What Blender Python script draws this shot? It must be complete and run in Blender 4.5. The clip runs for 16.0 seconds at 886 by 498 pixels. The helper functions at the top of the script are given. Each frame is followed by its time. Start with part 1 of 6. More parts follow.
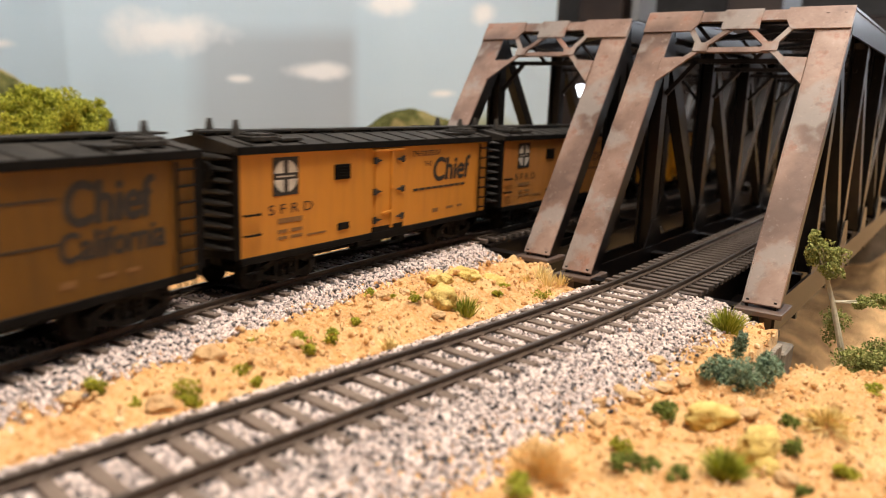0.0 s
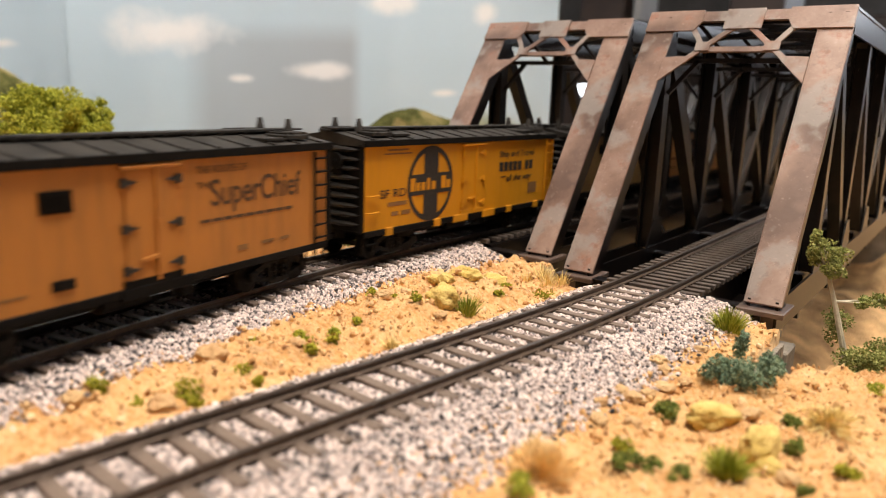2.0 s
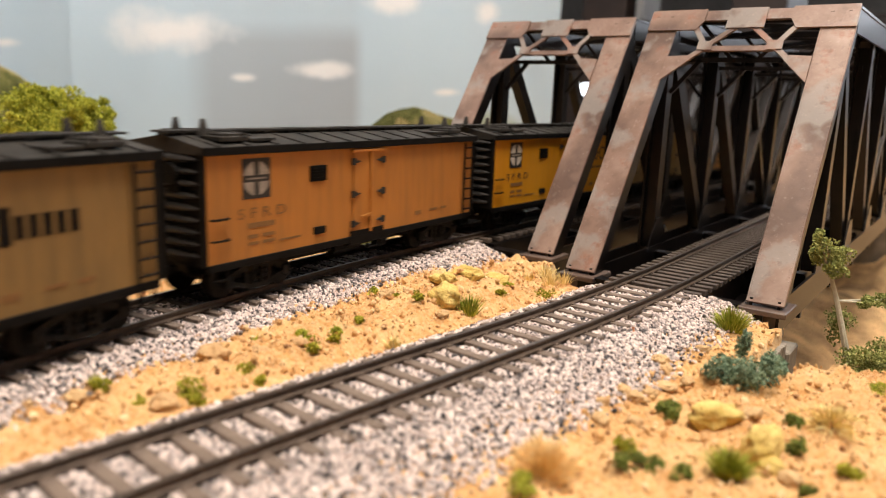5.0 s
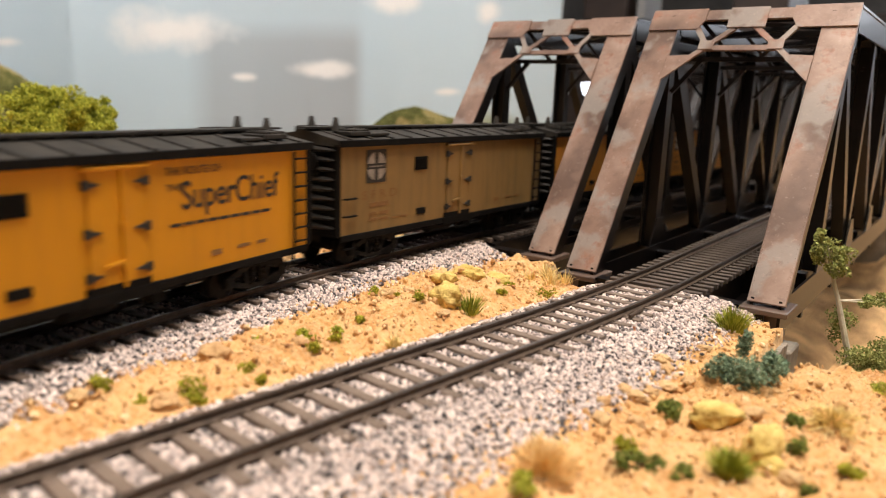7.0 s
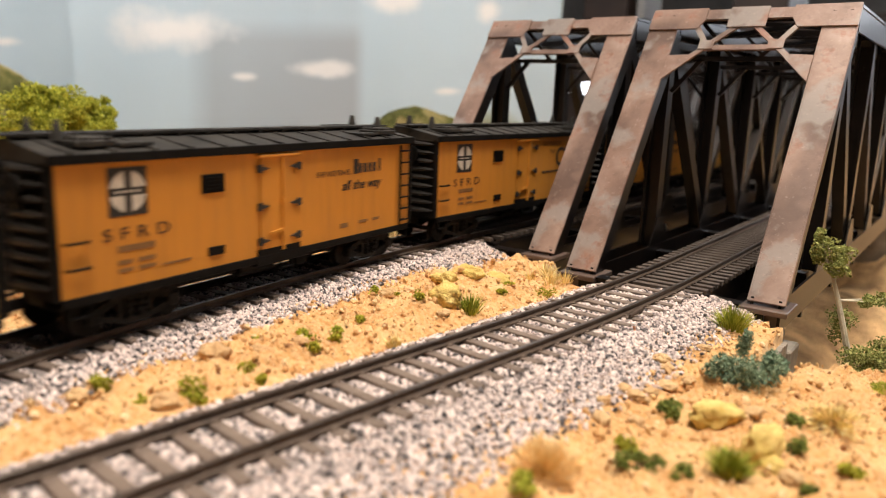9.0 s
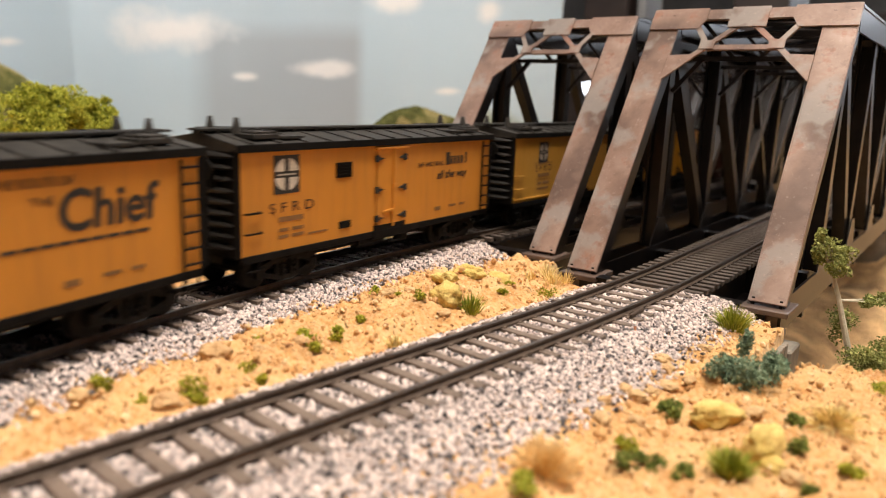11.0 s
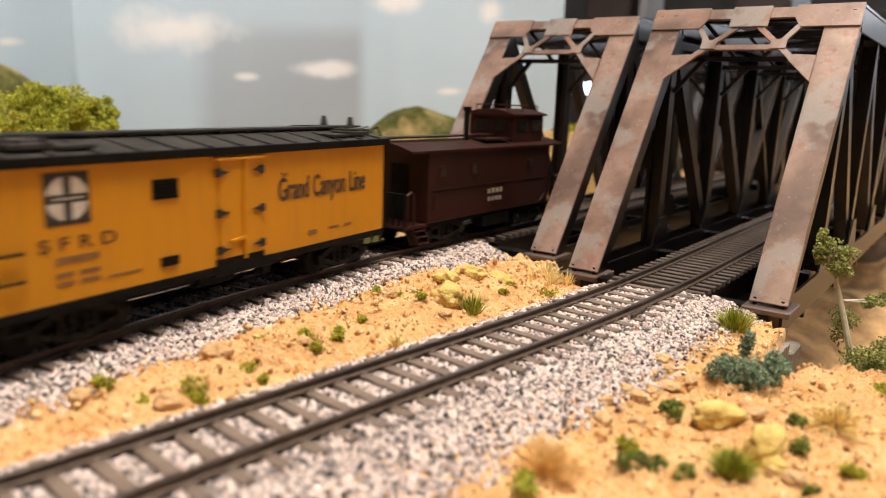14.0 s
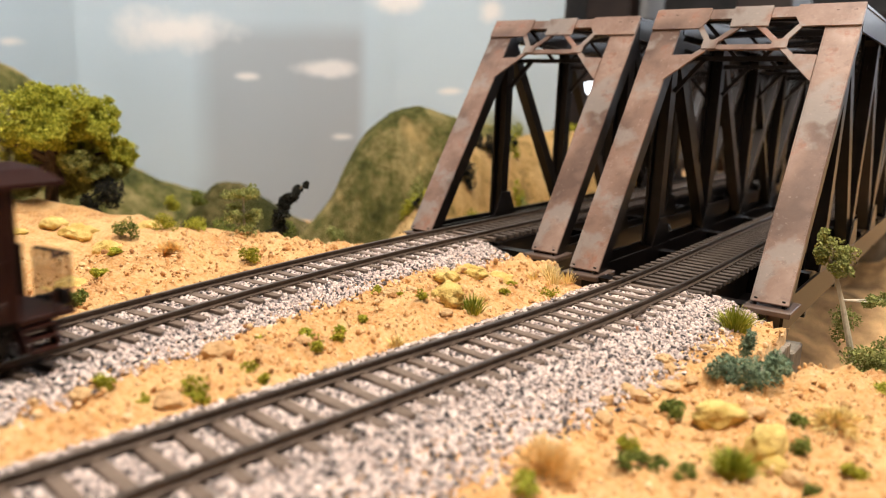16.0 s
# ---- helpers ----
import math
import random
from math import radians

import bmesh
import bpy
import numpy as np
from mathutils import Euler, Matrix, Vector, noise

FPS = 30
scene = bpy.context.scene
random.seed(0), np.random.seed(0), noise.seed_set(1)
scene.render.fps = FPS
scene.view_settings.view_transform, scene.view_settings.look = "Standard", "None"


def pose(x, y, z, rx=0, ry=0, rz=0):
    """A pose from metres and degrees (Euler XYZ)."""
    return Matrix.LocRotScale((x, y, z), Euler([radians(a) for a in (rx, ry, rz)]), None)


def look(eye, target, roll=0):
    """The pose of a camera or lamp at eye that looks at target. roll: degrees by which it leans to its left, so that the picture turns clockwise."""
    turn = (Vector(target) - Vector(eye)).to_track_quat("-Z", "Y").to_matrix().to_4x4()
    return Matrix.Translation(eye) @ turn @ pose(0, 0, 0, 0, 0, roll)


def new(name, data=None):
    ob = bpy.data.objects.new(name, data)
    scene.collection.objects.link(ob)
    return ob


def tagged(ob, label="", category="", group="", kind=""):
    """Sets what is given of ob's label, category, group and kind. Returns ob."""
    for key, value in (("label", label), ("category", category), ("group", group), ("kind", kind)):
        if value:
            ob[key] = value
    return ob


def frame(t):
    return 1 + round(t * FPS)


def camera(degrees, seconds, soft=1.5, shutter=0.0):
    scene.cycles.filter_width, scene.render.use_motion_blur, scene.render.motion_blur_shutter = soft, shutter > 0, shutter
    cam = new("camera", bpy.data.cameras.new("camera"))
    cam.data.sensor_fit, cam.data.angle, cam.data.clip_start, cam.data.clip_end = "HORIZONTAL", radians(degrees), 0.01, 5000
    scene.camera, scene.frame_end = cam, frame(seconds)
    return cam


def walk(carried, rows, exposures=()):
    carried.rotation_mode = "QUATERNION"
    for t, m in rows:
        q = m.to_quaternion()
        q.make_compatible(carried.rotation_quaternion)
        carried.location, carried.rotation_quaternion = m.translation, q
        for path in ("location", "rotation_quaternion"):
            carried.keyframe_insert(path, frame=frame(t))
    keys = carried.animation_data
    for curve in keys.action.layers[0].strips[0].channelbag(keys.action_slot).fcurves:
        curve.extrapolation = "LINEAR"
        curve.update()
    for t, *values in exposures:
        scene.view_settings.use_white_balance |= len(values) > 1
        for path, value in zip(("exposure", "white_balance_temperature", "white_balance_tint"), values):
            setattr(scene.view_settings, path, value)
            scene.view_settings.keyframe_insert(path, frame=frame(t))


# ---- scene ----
cam = camera(62.4, 16.0, soft=1.0, shutter=0.5)
cam.data.dof.use_dof = True
cam.data.dof.focus_distance = 0.25
cam.data.dof.aperture_fstop = 13.0

# the camera stands by the layout and drifts a little
EYE = Vector((0.0872, -0.2566, 0.0596))
FOCAL = 1295.5


def aim(dx, dy):
    yaw = 0.6379 + dx / FOCAL
    tilt = -0.2057 + dy / FOCAL
    d = Vector((-math.sin(yaw) * math.cos(tilt), math.cos(yaw) * math.cos(tilt), math.sin(tilt)))
    return look(EYE, EYE + d, 2.13)


walk(cam, [(t, aim(dx, dy)) for t, dx, dy in (
    (0.0, -13.0, 4.5), (1.0, -12.5, 4.4), (2.0, -10.2, 3.6), (3.0, -9.6, 3.3), (4.0, -8.0, 2.7),
    (5.2, -6.4, 2.1), (6.5, -5.2, 1.6), (7.5, -4.8, 0.8), (9.0, -4.9, 0.5), (10.2, -4.2, 0.4),
    (11.5, -3.4, 0.3), (12.5, -2.6, 0.3), (13.5, -1.4, 0.5), (14.5, -1.3, 0.5), (15.5, -0.8, 0.2), (16.0, 0.0, 0.0))])
scene.view_settings.exposure = 0.0

# ---- light: a closed room with ceiling fixtures over the layout ----
world = bpy.data.worlds.new("room_air")
world.use_nodes = True
world.node_tree.nodes["Background"].inputs[0].default_value = (0.9, 0.92, 1.0, 1)
world.node_tree.nodes["Background"].inputs[1].default_value = 0.25
scene.world = world


def ceiling_lamp(x, y, z, sx, sy, watts, colour, tx=None, ty=None):
    data = bpy.data.lights.new("fluorescent_light", "AREA")
    data.shape, data.size, data.size_y, data.energy, data.color = "RECTANGLE", sx, sy, watts, colour
    ob = new("fluorescent_light", data)
    ob.matrix_basis = look((x, y, z), (x if tx is None else tx, y + 0.001 if ty is None else ty, 0))


ceiling_lamp(0.22, -0.32, 1.38, 0.5, 1.2, 29.5, (1.0, 0.865, 0.72))
ceiling_lamp(-0.05, 0.15, 1.38, 0.5, 1.2, 18, (1.0, 0.96, 0.92), -0.5, 0.5)
ceiling_lamp(0.9, 1.6, 1.38, 0.6, 1.2, 10, (0.85, 0.93, 1.0))
# added strip lamp, out of view, that brightens only the sky board
sky_fill = bpy.data.lights.new("sky_fill_light", "AREA")
sky_fill.shape, sky_fill.size, sky_fill.size_y, sky_fill.energy, sky_fill.color = "RECTANGLE", 1.3, 0.12, 14.0, (0.99, 0.99, 1.0)
new("sky_fill_light", sky_fill).matrix_basis = look((-0.76, -0.04, 0.80), (-1.29, 0.56, 0.20))


# ---- materials ----
class Mat:
    """A small builder of node materials."""

    def __init__(self, name, rough=0.7, metal=0.0, spec=0.5):
        self.m = bpy.data.materials.new(name)
        self.m.use_nodes = True
        self.t = self.m.node_tree
        self.b = self.t.nodes["Principled BSDF"]
        self.b.inputs["Roughness"].default_value = rough
        self.b.inputs["Metallic"].default_value = metal
        self.b.inputs["Specular IOR Level"].default_value = spec
        self.co = self.t.nodes.new("ShaderNodeTexCoord")

    def noise(self, scale, detail=4, rough=0.6, stretch=None):
        n = self.t.nodes.new("ShaderNodeTexNoise")
        n.inputs["Scale"].default_value, n.inputs["Detail"].default_value, n.inputs["Roughness"].default_value = scale, detail, rough
        src = self.co.outputs["Object"]
        if stretch:
            mp = self.t.nodes.new("ShaderNodeMapping")
            mp.inputs["Scale"].default_value = stretch
            self.t.links.new(src, mp.inputs[0])
            src = mp.outputs[0]
        self.t.links.new(src, n.inputs["Vector"])
        return n.outputs["Fac"]

    def ramp(self, fac, *stops):
        r = self.t.nodes.new("ShaderNodeValToRGB")
        els = r.color_ramp.elements
        while len(els) < len(stops):
            els.new(0.5)
        for e, (p, c) in zip(els, stops):
            e.position, e.color = p, (*c, 1)
        self.t.links.new(fac, r.inputs[0])
        return r.outputs[0]

    def mix(self, fac, a, b, mode="MIX"):
        n = self.t.nodes.new("ShaderNodeMix")
        n.data_type, n.blend_type = "RGBA", mode
        for v, i in ((fac, 0), (a, 6), (b, 7)):
            if isinstance(v, (int, float)):
                n.inputs[i].default_value = v
            elif isinstance(v, tuple):
                n.inputs[i].default_value = (*v, 1)
            else:
                self.t.links.new(v, n.inputs[i])
        return n.outputs[2]

    def base(self, c):
        if isinstance(c, tuple):
            self.b.inputs["Base Color"].default_value = (*c, 1)
        else:
            self.t.links.new(c, self.b.inputs["Base Color"])
        return self

    def rough(self, fac, lo, hi):
        n = self.t.nodes.new("ShaderNodeMapRange")
        n.inputs[3].default_value, n.inputs[4].default_value = lo, hi
        self.t.links.new(fac, n.inputs[0])
        self.t.links.new(n.outputs[0], self.b.inputs["Roughness"])
        return self

    def bump(self, fac, depth, strength=0.6):
        n = self.t.nodes.new("ShaderNodeBump")
        n.inputs["Strength"].default_value, n.inputs["Distance"].default_value = strength, depth
        self.t.links.new(fac, n.inputs["Height"])
        self.t.links.new(n.outputs[0], self.b.inputs["Normal"])
        return self

    def random(self, island=False):
        if island:
            return self.t.nodes.new("ShaderNodeNewGeometry").outputs["Random Per Island"]
        return self.t.nodes.new("ShaderNodeObjectInfo").outputs["Random"]


def noisy(name, a, b, scale, rough=0.7, depth=0.0, metal=0.0, fine=None, spec=0.5):
    """A surface between two colours, at two scales of grain."""
    m = Mat(name, rough, metal, spec)
    big = m.noise(scale, 5)
    small = m.noise(fine or scale * 9, 3)
    c = m.ramp(big, (0.3, a), (0.7, b))
    c = m.mix(0.25, c, m.ramp(small, (0.3, (0.25, 0.25, 0.25)), (0.7, (0.75, 0.75, 0.75))), "OVERLAY")
    m.base(c)
    if depth:
        m.bump(small, depth)
    return m.m


def sand_material():
    m = Mat("sand", 0.95, spec=0.15)
    c = m.ramp(m.noise(60, 6, 0.7), (0.28, (0.40, 0.17, 0.055)), (0.48, (0.66, 0.35, 0.13)), (0.68, (0.82, 0.54, 0.25)))
    c = m.mix(m.ramp(m.noise(620, 3), (0.40, (0, 0, 0)), (0.62, (0.55, 0.55, 0.55))), c, (0.84, 0.58, 0.31))
    c = m.mix(m.ramp(m.noise(900, 2), (0.66, (0, 0, 0)), (0.72, (0.8, 0.8, 0.8))), c, (0.25, 0.11, 0.05))
    m.base(c).bump(m.noise(520, 5, 0.7), 0.0016, 0.9)
    return m.m


def hill_material(name, green, tint=1.0):
    m = Mat(name, 0.95, spec=0.1)
    g = m.ramp(m.noise(30, 7, 0.72), (0.32, (0.035 * tint, 0.050 * tint, 0.014 * tint)), (0.48, (0.165 * tint, 0.160 * tint, 0.048 * tint)), (0.66, (0.50 * tint, 0.39 * tint, 0.17 * tint)))
    d = m.ramp(m.noise(36, 7, 0.72), (0.32, (0.20, 0.15, 0.045)), (0.44, (0.66, 0.41, 0.15)), (0.68, (0.86, 0.61, 0.28)))
    m.base(m.mix(m.ramp(m.noise(9, 4, 0.7), (green - 0.06, (1, 1, 1)), (green + 0.06, (0, 0, 0))), d, g))
    m.bump(m.noise(150, 6, 0.75), 0.012, 1.0)
    return m.m


def stone_material(name, *stops):
    m = Mat(name, 0.85, spec=0.3)
    c = m.ramp(m.random(True), *stops)
    c = m.mix(0.35, c, m.ramp(m.noise(1500, 2), (0.3, (0.3, 0.3, 0.3)), (0.7, (0.75, 0.75, 0.75))), "OVERLAY")
    m.base(c)
    return m.m


def leaf_material(name, a, b):
    m = Mat(name, 0.8, spec=0.2)
    c = m.ramp(m.random(True), (0.1, a), (0.9, b))
    m.base(m.mix(m.ramp(m.noise(260, 3), (0.45, (0, 0, 0)), (0.8, (0.6, 0.6, 0.6))), c, (a[0] * 0.6, a[1] * 0.6, a[2] * 0.6)))
    return m.m


def car_paint(name, colour, dirt, amount):
    """Enamel on plastic with a dusty brown wash, scored into fine boards."""
    m = Mat(name, 0.5, spec=0.35)
    dull = tuple(0.55 * x + 0.45 * y for x, y in zip(colour, dirt))
    c = m.mix(m.ramp(m.noise(45, 5, 0.65, (1, 1, 0.5)), (0.35, (0, 0, 0)), (0.75, (amount,) * 3)), colour, dull)
    c = m.mix(m.ramp(m.noise(330, 3, 0.6, (1, 1, 0.12)), (0.45, (0, 0, 0)), (0.8, (amount * 0.7,) * 3)), c, dirt)
    m.base(c).rough(m.noise(200, 3), 0.4, 0.62)
    wave = m.t.nodes.new("ShaderNodeTexWave")
    wave.bands_direction, wave.wave_profile = "Y", "SIN"
    wave.inputs["Scale"].default_value = 330
    m.t.links.new(m.co.outputs["Object"], wave.inputs["Vector"])
    m.bump(wave.outputs["Fac"], 0.0001, 0.25)
    return m.m


SAND = sand_material()
BALLAST = stone_material("ballast_stone", (0.0, (0.045, 0.041, 0.043)), (0.17, (0.135, 0.122, 0.124)), (0.33, (0.42, 0.35, 0.33)), (0.6, (0.68, 0.565, 0.52)), (1.0, (0.84, 0.715, 0.66)))
BED = noisy("ballast_dust", (0.17, 0.145, 0.135), (0.42, 0.355, 0.33), 700, 0.95, 0.0005)
GRIT = stone_material("sandstone_grit", (0.0, (0.26, 0.12, 0.05)), (0.12, (0.50, 0.26, 0.10)), (0.6, (0.70, 0.43, 0.19)), (1.0, (0.82, 0.60, 0.35)))
ROCK = noisy("yellow_rock", (0.54, 0.36, 0.075), (0.88, 0.67, 0.25), 160, 0.88, 0.0016)
TIE = noisy("tie_plastic", (0.125, 0.090, 0.070), (0.225, 0.168, 0.132), 260, 0.75, 0.0002)
BRIDGE_TIE = noisy("dark_bridge_tie", (0.050, 0.036, 0.028), (0.115, 0.085, 0.068), 260, 0.7, 0.0002)
RAIL = noisy("weathered_rail", (0.060, 0.039, 0.027), (0.120, 0.082, 0.058), 300, 0.55, 0.0, 0.3)
RAILHEAD = noisy("worn_rail_head", (0.10, 0.085, 0.075), (0.22, 0.19, 0.17), 200, 0.35, 0.0, 0.8)
BLACK = noisy("dull_black_plastic", (0.003, 0.0028, 0.0027), (0.009, 0.008, 0.0075), 150, 0.6, 0.0001, 0.0, None, 0.10)
ROOF = noisy("dusty_roof_paint", (0.012, 0.011, 0.010), (0.052, 0.046, 0.040), 110, 0.62, 0.0001, 0.0, None, 0.35)
TRUCK = noisy("weathered_truck", (0.004, 0.0035, 0.003), (0.024, 0.019, 0.014), 240, 0.7, 0.0001, 0.0, None, 0.15)
ENDSTEEL = noisy("dusty_black_end", (0.010, 0.009, 0.009), (0.034, 0.030, 0.027), 130, 0.5, 0.0001, 0.0, None, 0.4)
# near-black, as the shade on the inner truss members is in this colour
STEEL = noisy("shaded_bridge_steel", (0.0035, 0.003, 0.003), (0.013, 0.0095, 0.0085), 70, 0.30, 0.00005, 0.0, None, 0.28)
INK = noisy("black_lettering", (0.012, 0.011, 0.011), (0.03, 0.025, 0.022), 500, 0.6)
WORN = noisy("worn_lettering", (0.055, 0.026, 0.012), (0.10, 0.05, 0.02), 500, 0.6)
FADED = noisy("faded_lettering", (0.16, 0.075, 0.025), (0.24, 0.12, 0.035), 500, 0.6)
WHITE = noisy("white_print", (0.45, 0.42, 0.36), (0.66, 0.62, 0.55), 400, 0.6)
DULLWHITE = noisy("dull_white_print", (0.22, 0.19, 0.16), (0.36, 0.32, 0.28), 400, 0.6)
MAROON = noisy("boxcar_brown_paint", (0.018, 0.0050, 0.0038), (0.036, 0.0098, 0.0068), 60, 0.5, 0.0, 0.0, None, 0.22)
GLASS = Mat("dark_window", 0.15).base((0.01, 0.009, 0.009)).m
COPPER = Mat("copper_wire", 0.35, 1.0).base((0.55, 0.22, 0.1)).m
BRIGHT = Mat("bright_steel", 0.3, 1.0).base((0.62, 0.64, 0.66)).m
BARK = noisy("bark", (0.10, 0.07, 0.045), (0.24, 0.18, 0.12), 300, 0.9, 0.0004)
DARKBARK = noisy("dark_bark", (0.035, 0.024, 0.017), (0.10, 0.075, 0.055), 300, 0.9, 0.0004)
PALEBARK = noisy("pale_bark", (0.50, 0.44, 0.33), (0.75, 0.69, 0.54), 300, 0.9, 0.0003)
LEAF_YELLOW = leaf_material("yellow_green_leaves", (0.22, 0.25, 0.022), (0.58, 0.57, 0.075))
LEAF_GREEN = leaf_material("green_leaves", (0.21, 0.215, 0.015), (0.48, 0.45, 0.05))
LEAF_DARK = leaf_material("blue_green_foam", (0.13, 0.20, 0.13), (0.28, 0.38, 0.25))
LEAF_DEEP = leaf_material("deep_green_foam", (0.085, 0.115, 0.022), (0.24, 0.275, 0.055))
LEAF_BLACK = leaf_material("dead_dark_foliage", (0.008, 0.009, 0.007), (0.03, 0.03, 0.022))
LEAF_SAGE = leaf_material("sage_leaves", (0.17, 0.20, 0.05), (0.42, 0.43, 0.15))
STRAW = leaf_material("straw", (0.80, 0.60, 0.22), (0.96, 0.80, 0.42))
ORANGE_TUFT = leaf_material("orange_brush", (0.96, 0.62, 0.25), (0.98, 0.80, 0.46))
GRASS = leaf_material("grass_blades", (0.22, 0.26, 0.03), (0.50, 0.50, 0.08))
HILL_GREEN = hill_material("painted_hill", 0.70)
EARTH = noisy("brown_earth", (0.20, 0.115, 0.050), (0.78, 0.50, 0.24), 40, 0.95, 0.003)
HILL_TAN = hill_material("tan_hill", 0.30)
HILL_DARK = hill_material("dark_green_hill", 0.9, 0.55)
PLASTER = noisy("grey_abutment", (0.16, 0.14, 0.11), (0.32, 0.28, 0.23), 60, 0.8, 0.0003)
WALL = noisy("room_wall_paint", (0.19, 0.175, 0.165), (0.25, 0.23, 0.215), 4, 0.8)
DARKROOM = noisy("dark_furniture", (0.03, 0.02, 0.018), (0.07, 0.045, 0.035), 6, 0.6)
CEIL = noisy("ceiling_tile_paint", (0.34, 0.335, 0.33), (0.42, 0.41, 0.40), 12, 0.9)
CARPET = noisy("carpet", (0.08, 0.08, 0.085), (0.14, 0.14, 0.15), 60, 1.0)
lit = Mat("bluish_white_glow", 0.5)
lit.b.inputs["Emission Color"].default_value, lit.b.inputs["Emission Strength"].default_value = (0.85, 0.9, 1.0, 1), 4.5
LIT = lit.m


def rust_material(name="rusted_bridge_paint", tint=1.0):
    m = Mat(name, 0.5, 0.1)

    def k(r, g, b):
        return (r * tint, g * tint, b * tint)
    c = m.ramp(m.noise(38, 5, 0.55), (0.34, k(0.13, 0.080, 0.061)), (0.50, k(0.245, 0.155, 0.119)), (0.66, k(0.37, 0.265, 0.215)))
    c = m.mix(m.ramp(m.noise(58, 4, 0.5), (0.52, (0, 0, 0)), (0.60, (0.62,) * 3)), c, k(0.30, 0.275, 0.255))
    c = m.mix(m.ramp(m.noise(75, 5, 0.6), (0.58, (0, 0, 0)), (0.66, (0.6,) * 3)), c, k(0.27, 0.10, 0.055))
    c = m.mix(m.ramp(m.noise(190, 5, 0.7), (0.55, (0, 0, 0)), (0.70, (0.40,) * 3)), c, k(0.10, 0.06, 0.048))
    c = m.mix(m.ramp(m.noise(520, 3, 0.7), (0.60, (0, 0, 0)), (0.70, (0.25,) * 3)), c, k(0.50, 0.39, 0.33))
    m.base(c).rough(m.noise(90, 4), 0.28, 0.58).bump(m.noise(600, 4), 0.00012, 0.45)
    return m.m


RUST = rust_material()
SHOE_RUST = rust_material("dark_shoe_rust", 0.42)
# the same rust, darkened to carry the shade within the trusses
INNER_RUST = rust_material("shaded_rust", 0.08)


# ---- shaping helpers ----
def part(name, bm, material, parent=None, label=""):
    """Links a bmesh (or a mesh that is shared) as one mesh object under a thing or a part."""
    if isinstance(bm, bpy.types.Mesh):
        me = bm
    else:
        me = bpy.data.meshes.new(name)
        bm.to_mesh(me)
        bm.free()
        me.materials.append(material)
    ob = new(name, me)
    if parent is not None:
        ob.parent = parent
    return tagged(ob, label)


def empty(name, m=None):
    ob = new(name)
    ob.empty_display_size = 0.01
    if m is not None:
        ob.matrix_basis = m
    return ob


def box(bm, c, s, bevel=0.0, m=None):
    mat = Matrix.Translation(c) @ Matrix.Diagonal((*s, 1))
    if m is not None:
        mat = m @ mat
    vs = bmesh.ops.create_cube(bm, size=1, matrix=mat)["verts"]
    if bevel:
        es = list({e for v in vs for e in v.link_edges})
        bmesh.ops.bevel(bm, geom=es, offset=bevel, segments=1, affect="EDGES", clamp_overlap=True)


def beam(bm, p, q, w, d, up=(0, 0, 1), bevel=0.0):
    """A box of width w and depth d from p to q; d runs towards up."""
    p, q, up = Vector(p), Vector(q), Vector(up)
    y = (q - p).normalized()
    x = y.cross(up).normalized()
    z = x.cross(y)
    m = Matrix((x, y, z)).transposed().to_4x4()
    m.translation = (p + q) / 2
    box(bm, (0, 0, 0), (w, (q - p).length, d), bevel, m)


def rod(bm, p, q, r, seg=6, r2=None):
    p, q = Vector(p), Vector(q)
    m = (q - p).to_track_quat("Z", "Y").to_matrix().to_4x4()
    m.translation = (p + q) / 2
    bmesh.ops.create_cone(bm, cap_ends=True, segments=seg, radius1=r, radius2=r if r2 is None else r2, depth=(q - p).length, matrix=m)


def poly(bm, pts, depth, normal):
    """A flat plate with the given outline and thickness."""
    n = Vector(normal).normalized() * depth
    a = [bm.verts.new(Vector(p)) for p in pts]
    b = [bm.verts.new(Vector(p) + n) for p in pts]
    bm.faces.new(a[::-1]), bm.faces.new(b)
    for i in range(len(a)):
        j = (i + 1) % len(a)
        bm.faces.new((a[i], a[j], b[j], b[i]))
    bmesh.ops.recalc_face_normals(bm, faces=bm.faces[:])


def smooth01(a, b, x):
    t = min(1, max(0, (x - a) / (b - a)))
    return t * t * (3 - 2 * t)


# ---- plan: x across the tracks, y along them towards the bridges, rail tops at z = 0 ----
def line_a(y):
    if y > 0.02:
        return 0.0
    if y > -0.1:
        return -0.45 * (y - 0.02) ** 2
    return -0.00648 + 0.108 * (y + 0.1)


def line_b(y):
    if y > 0:
        return -0.103
    if y > -0.2:
        return -0.103 + 0.46 * y * y
    return -0.0846 - 0.184 * (y + 0.2)


def hump(x, y, cx, cy, rx, ry, h):
    d = ((x - cx) / rx) ** 2 + ((y - cy) / ry) ** 2
    return h * math.exp(-d)


def edge_y(x):
    """Where the plateau breaks off into the gorge."""
    if x > 0.0437:
        return float(np.interp(x, (0.0437, 0.0457, 0.0523, 0.061, 0.0725, 0.12, 0.5), (-0.070, -0.066, -0.053, -0.0395, -0.035, -0.032, -0.03)))
    if x > 0.018:
        return float(np.interp(x, (0.018, 0.030, 0.0378, 0.0437), (-0.004, -0.0045, -0.0072, -0.0141))) + 0.001 * math.sin(x * 900)
    if x > -0.05:
        return -0.016 + 0.006 * math.sin(x * 90) - 0.2 * max(0, x - 0.02)
    if x > -0.135:
        return 0.010
    return float(np.interp(x, (-0.9, -0.364, -0.258, -0.203, -0.165, -0.1455, -0.135), (-0.12, -0.072, -0.046, -0.032, -0.034, -0.018, -0.005))) + 0.003 * math.sin(x * 130)


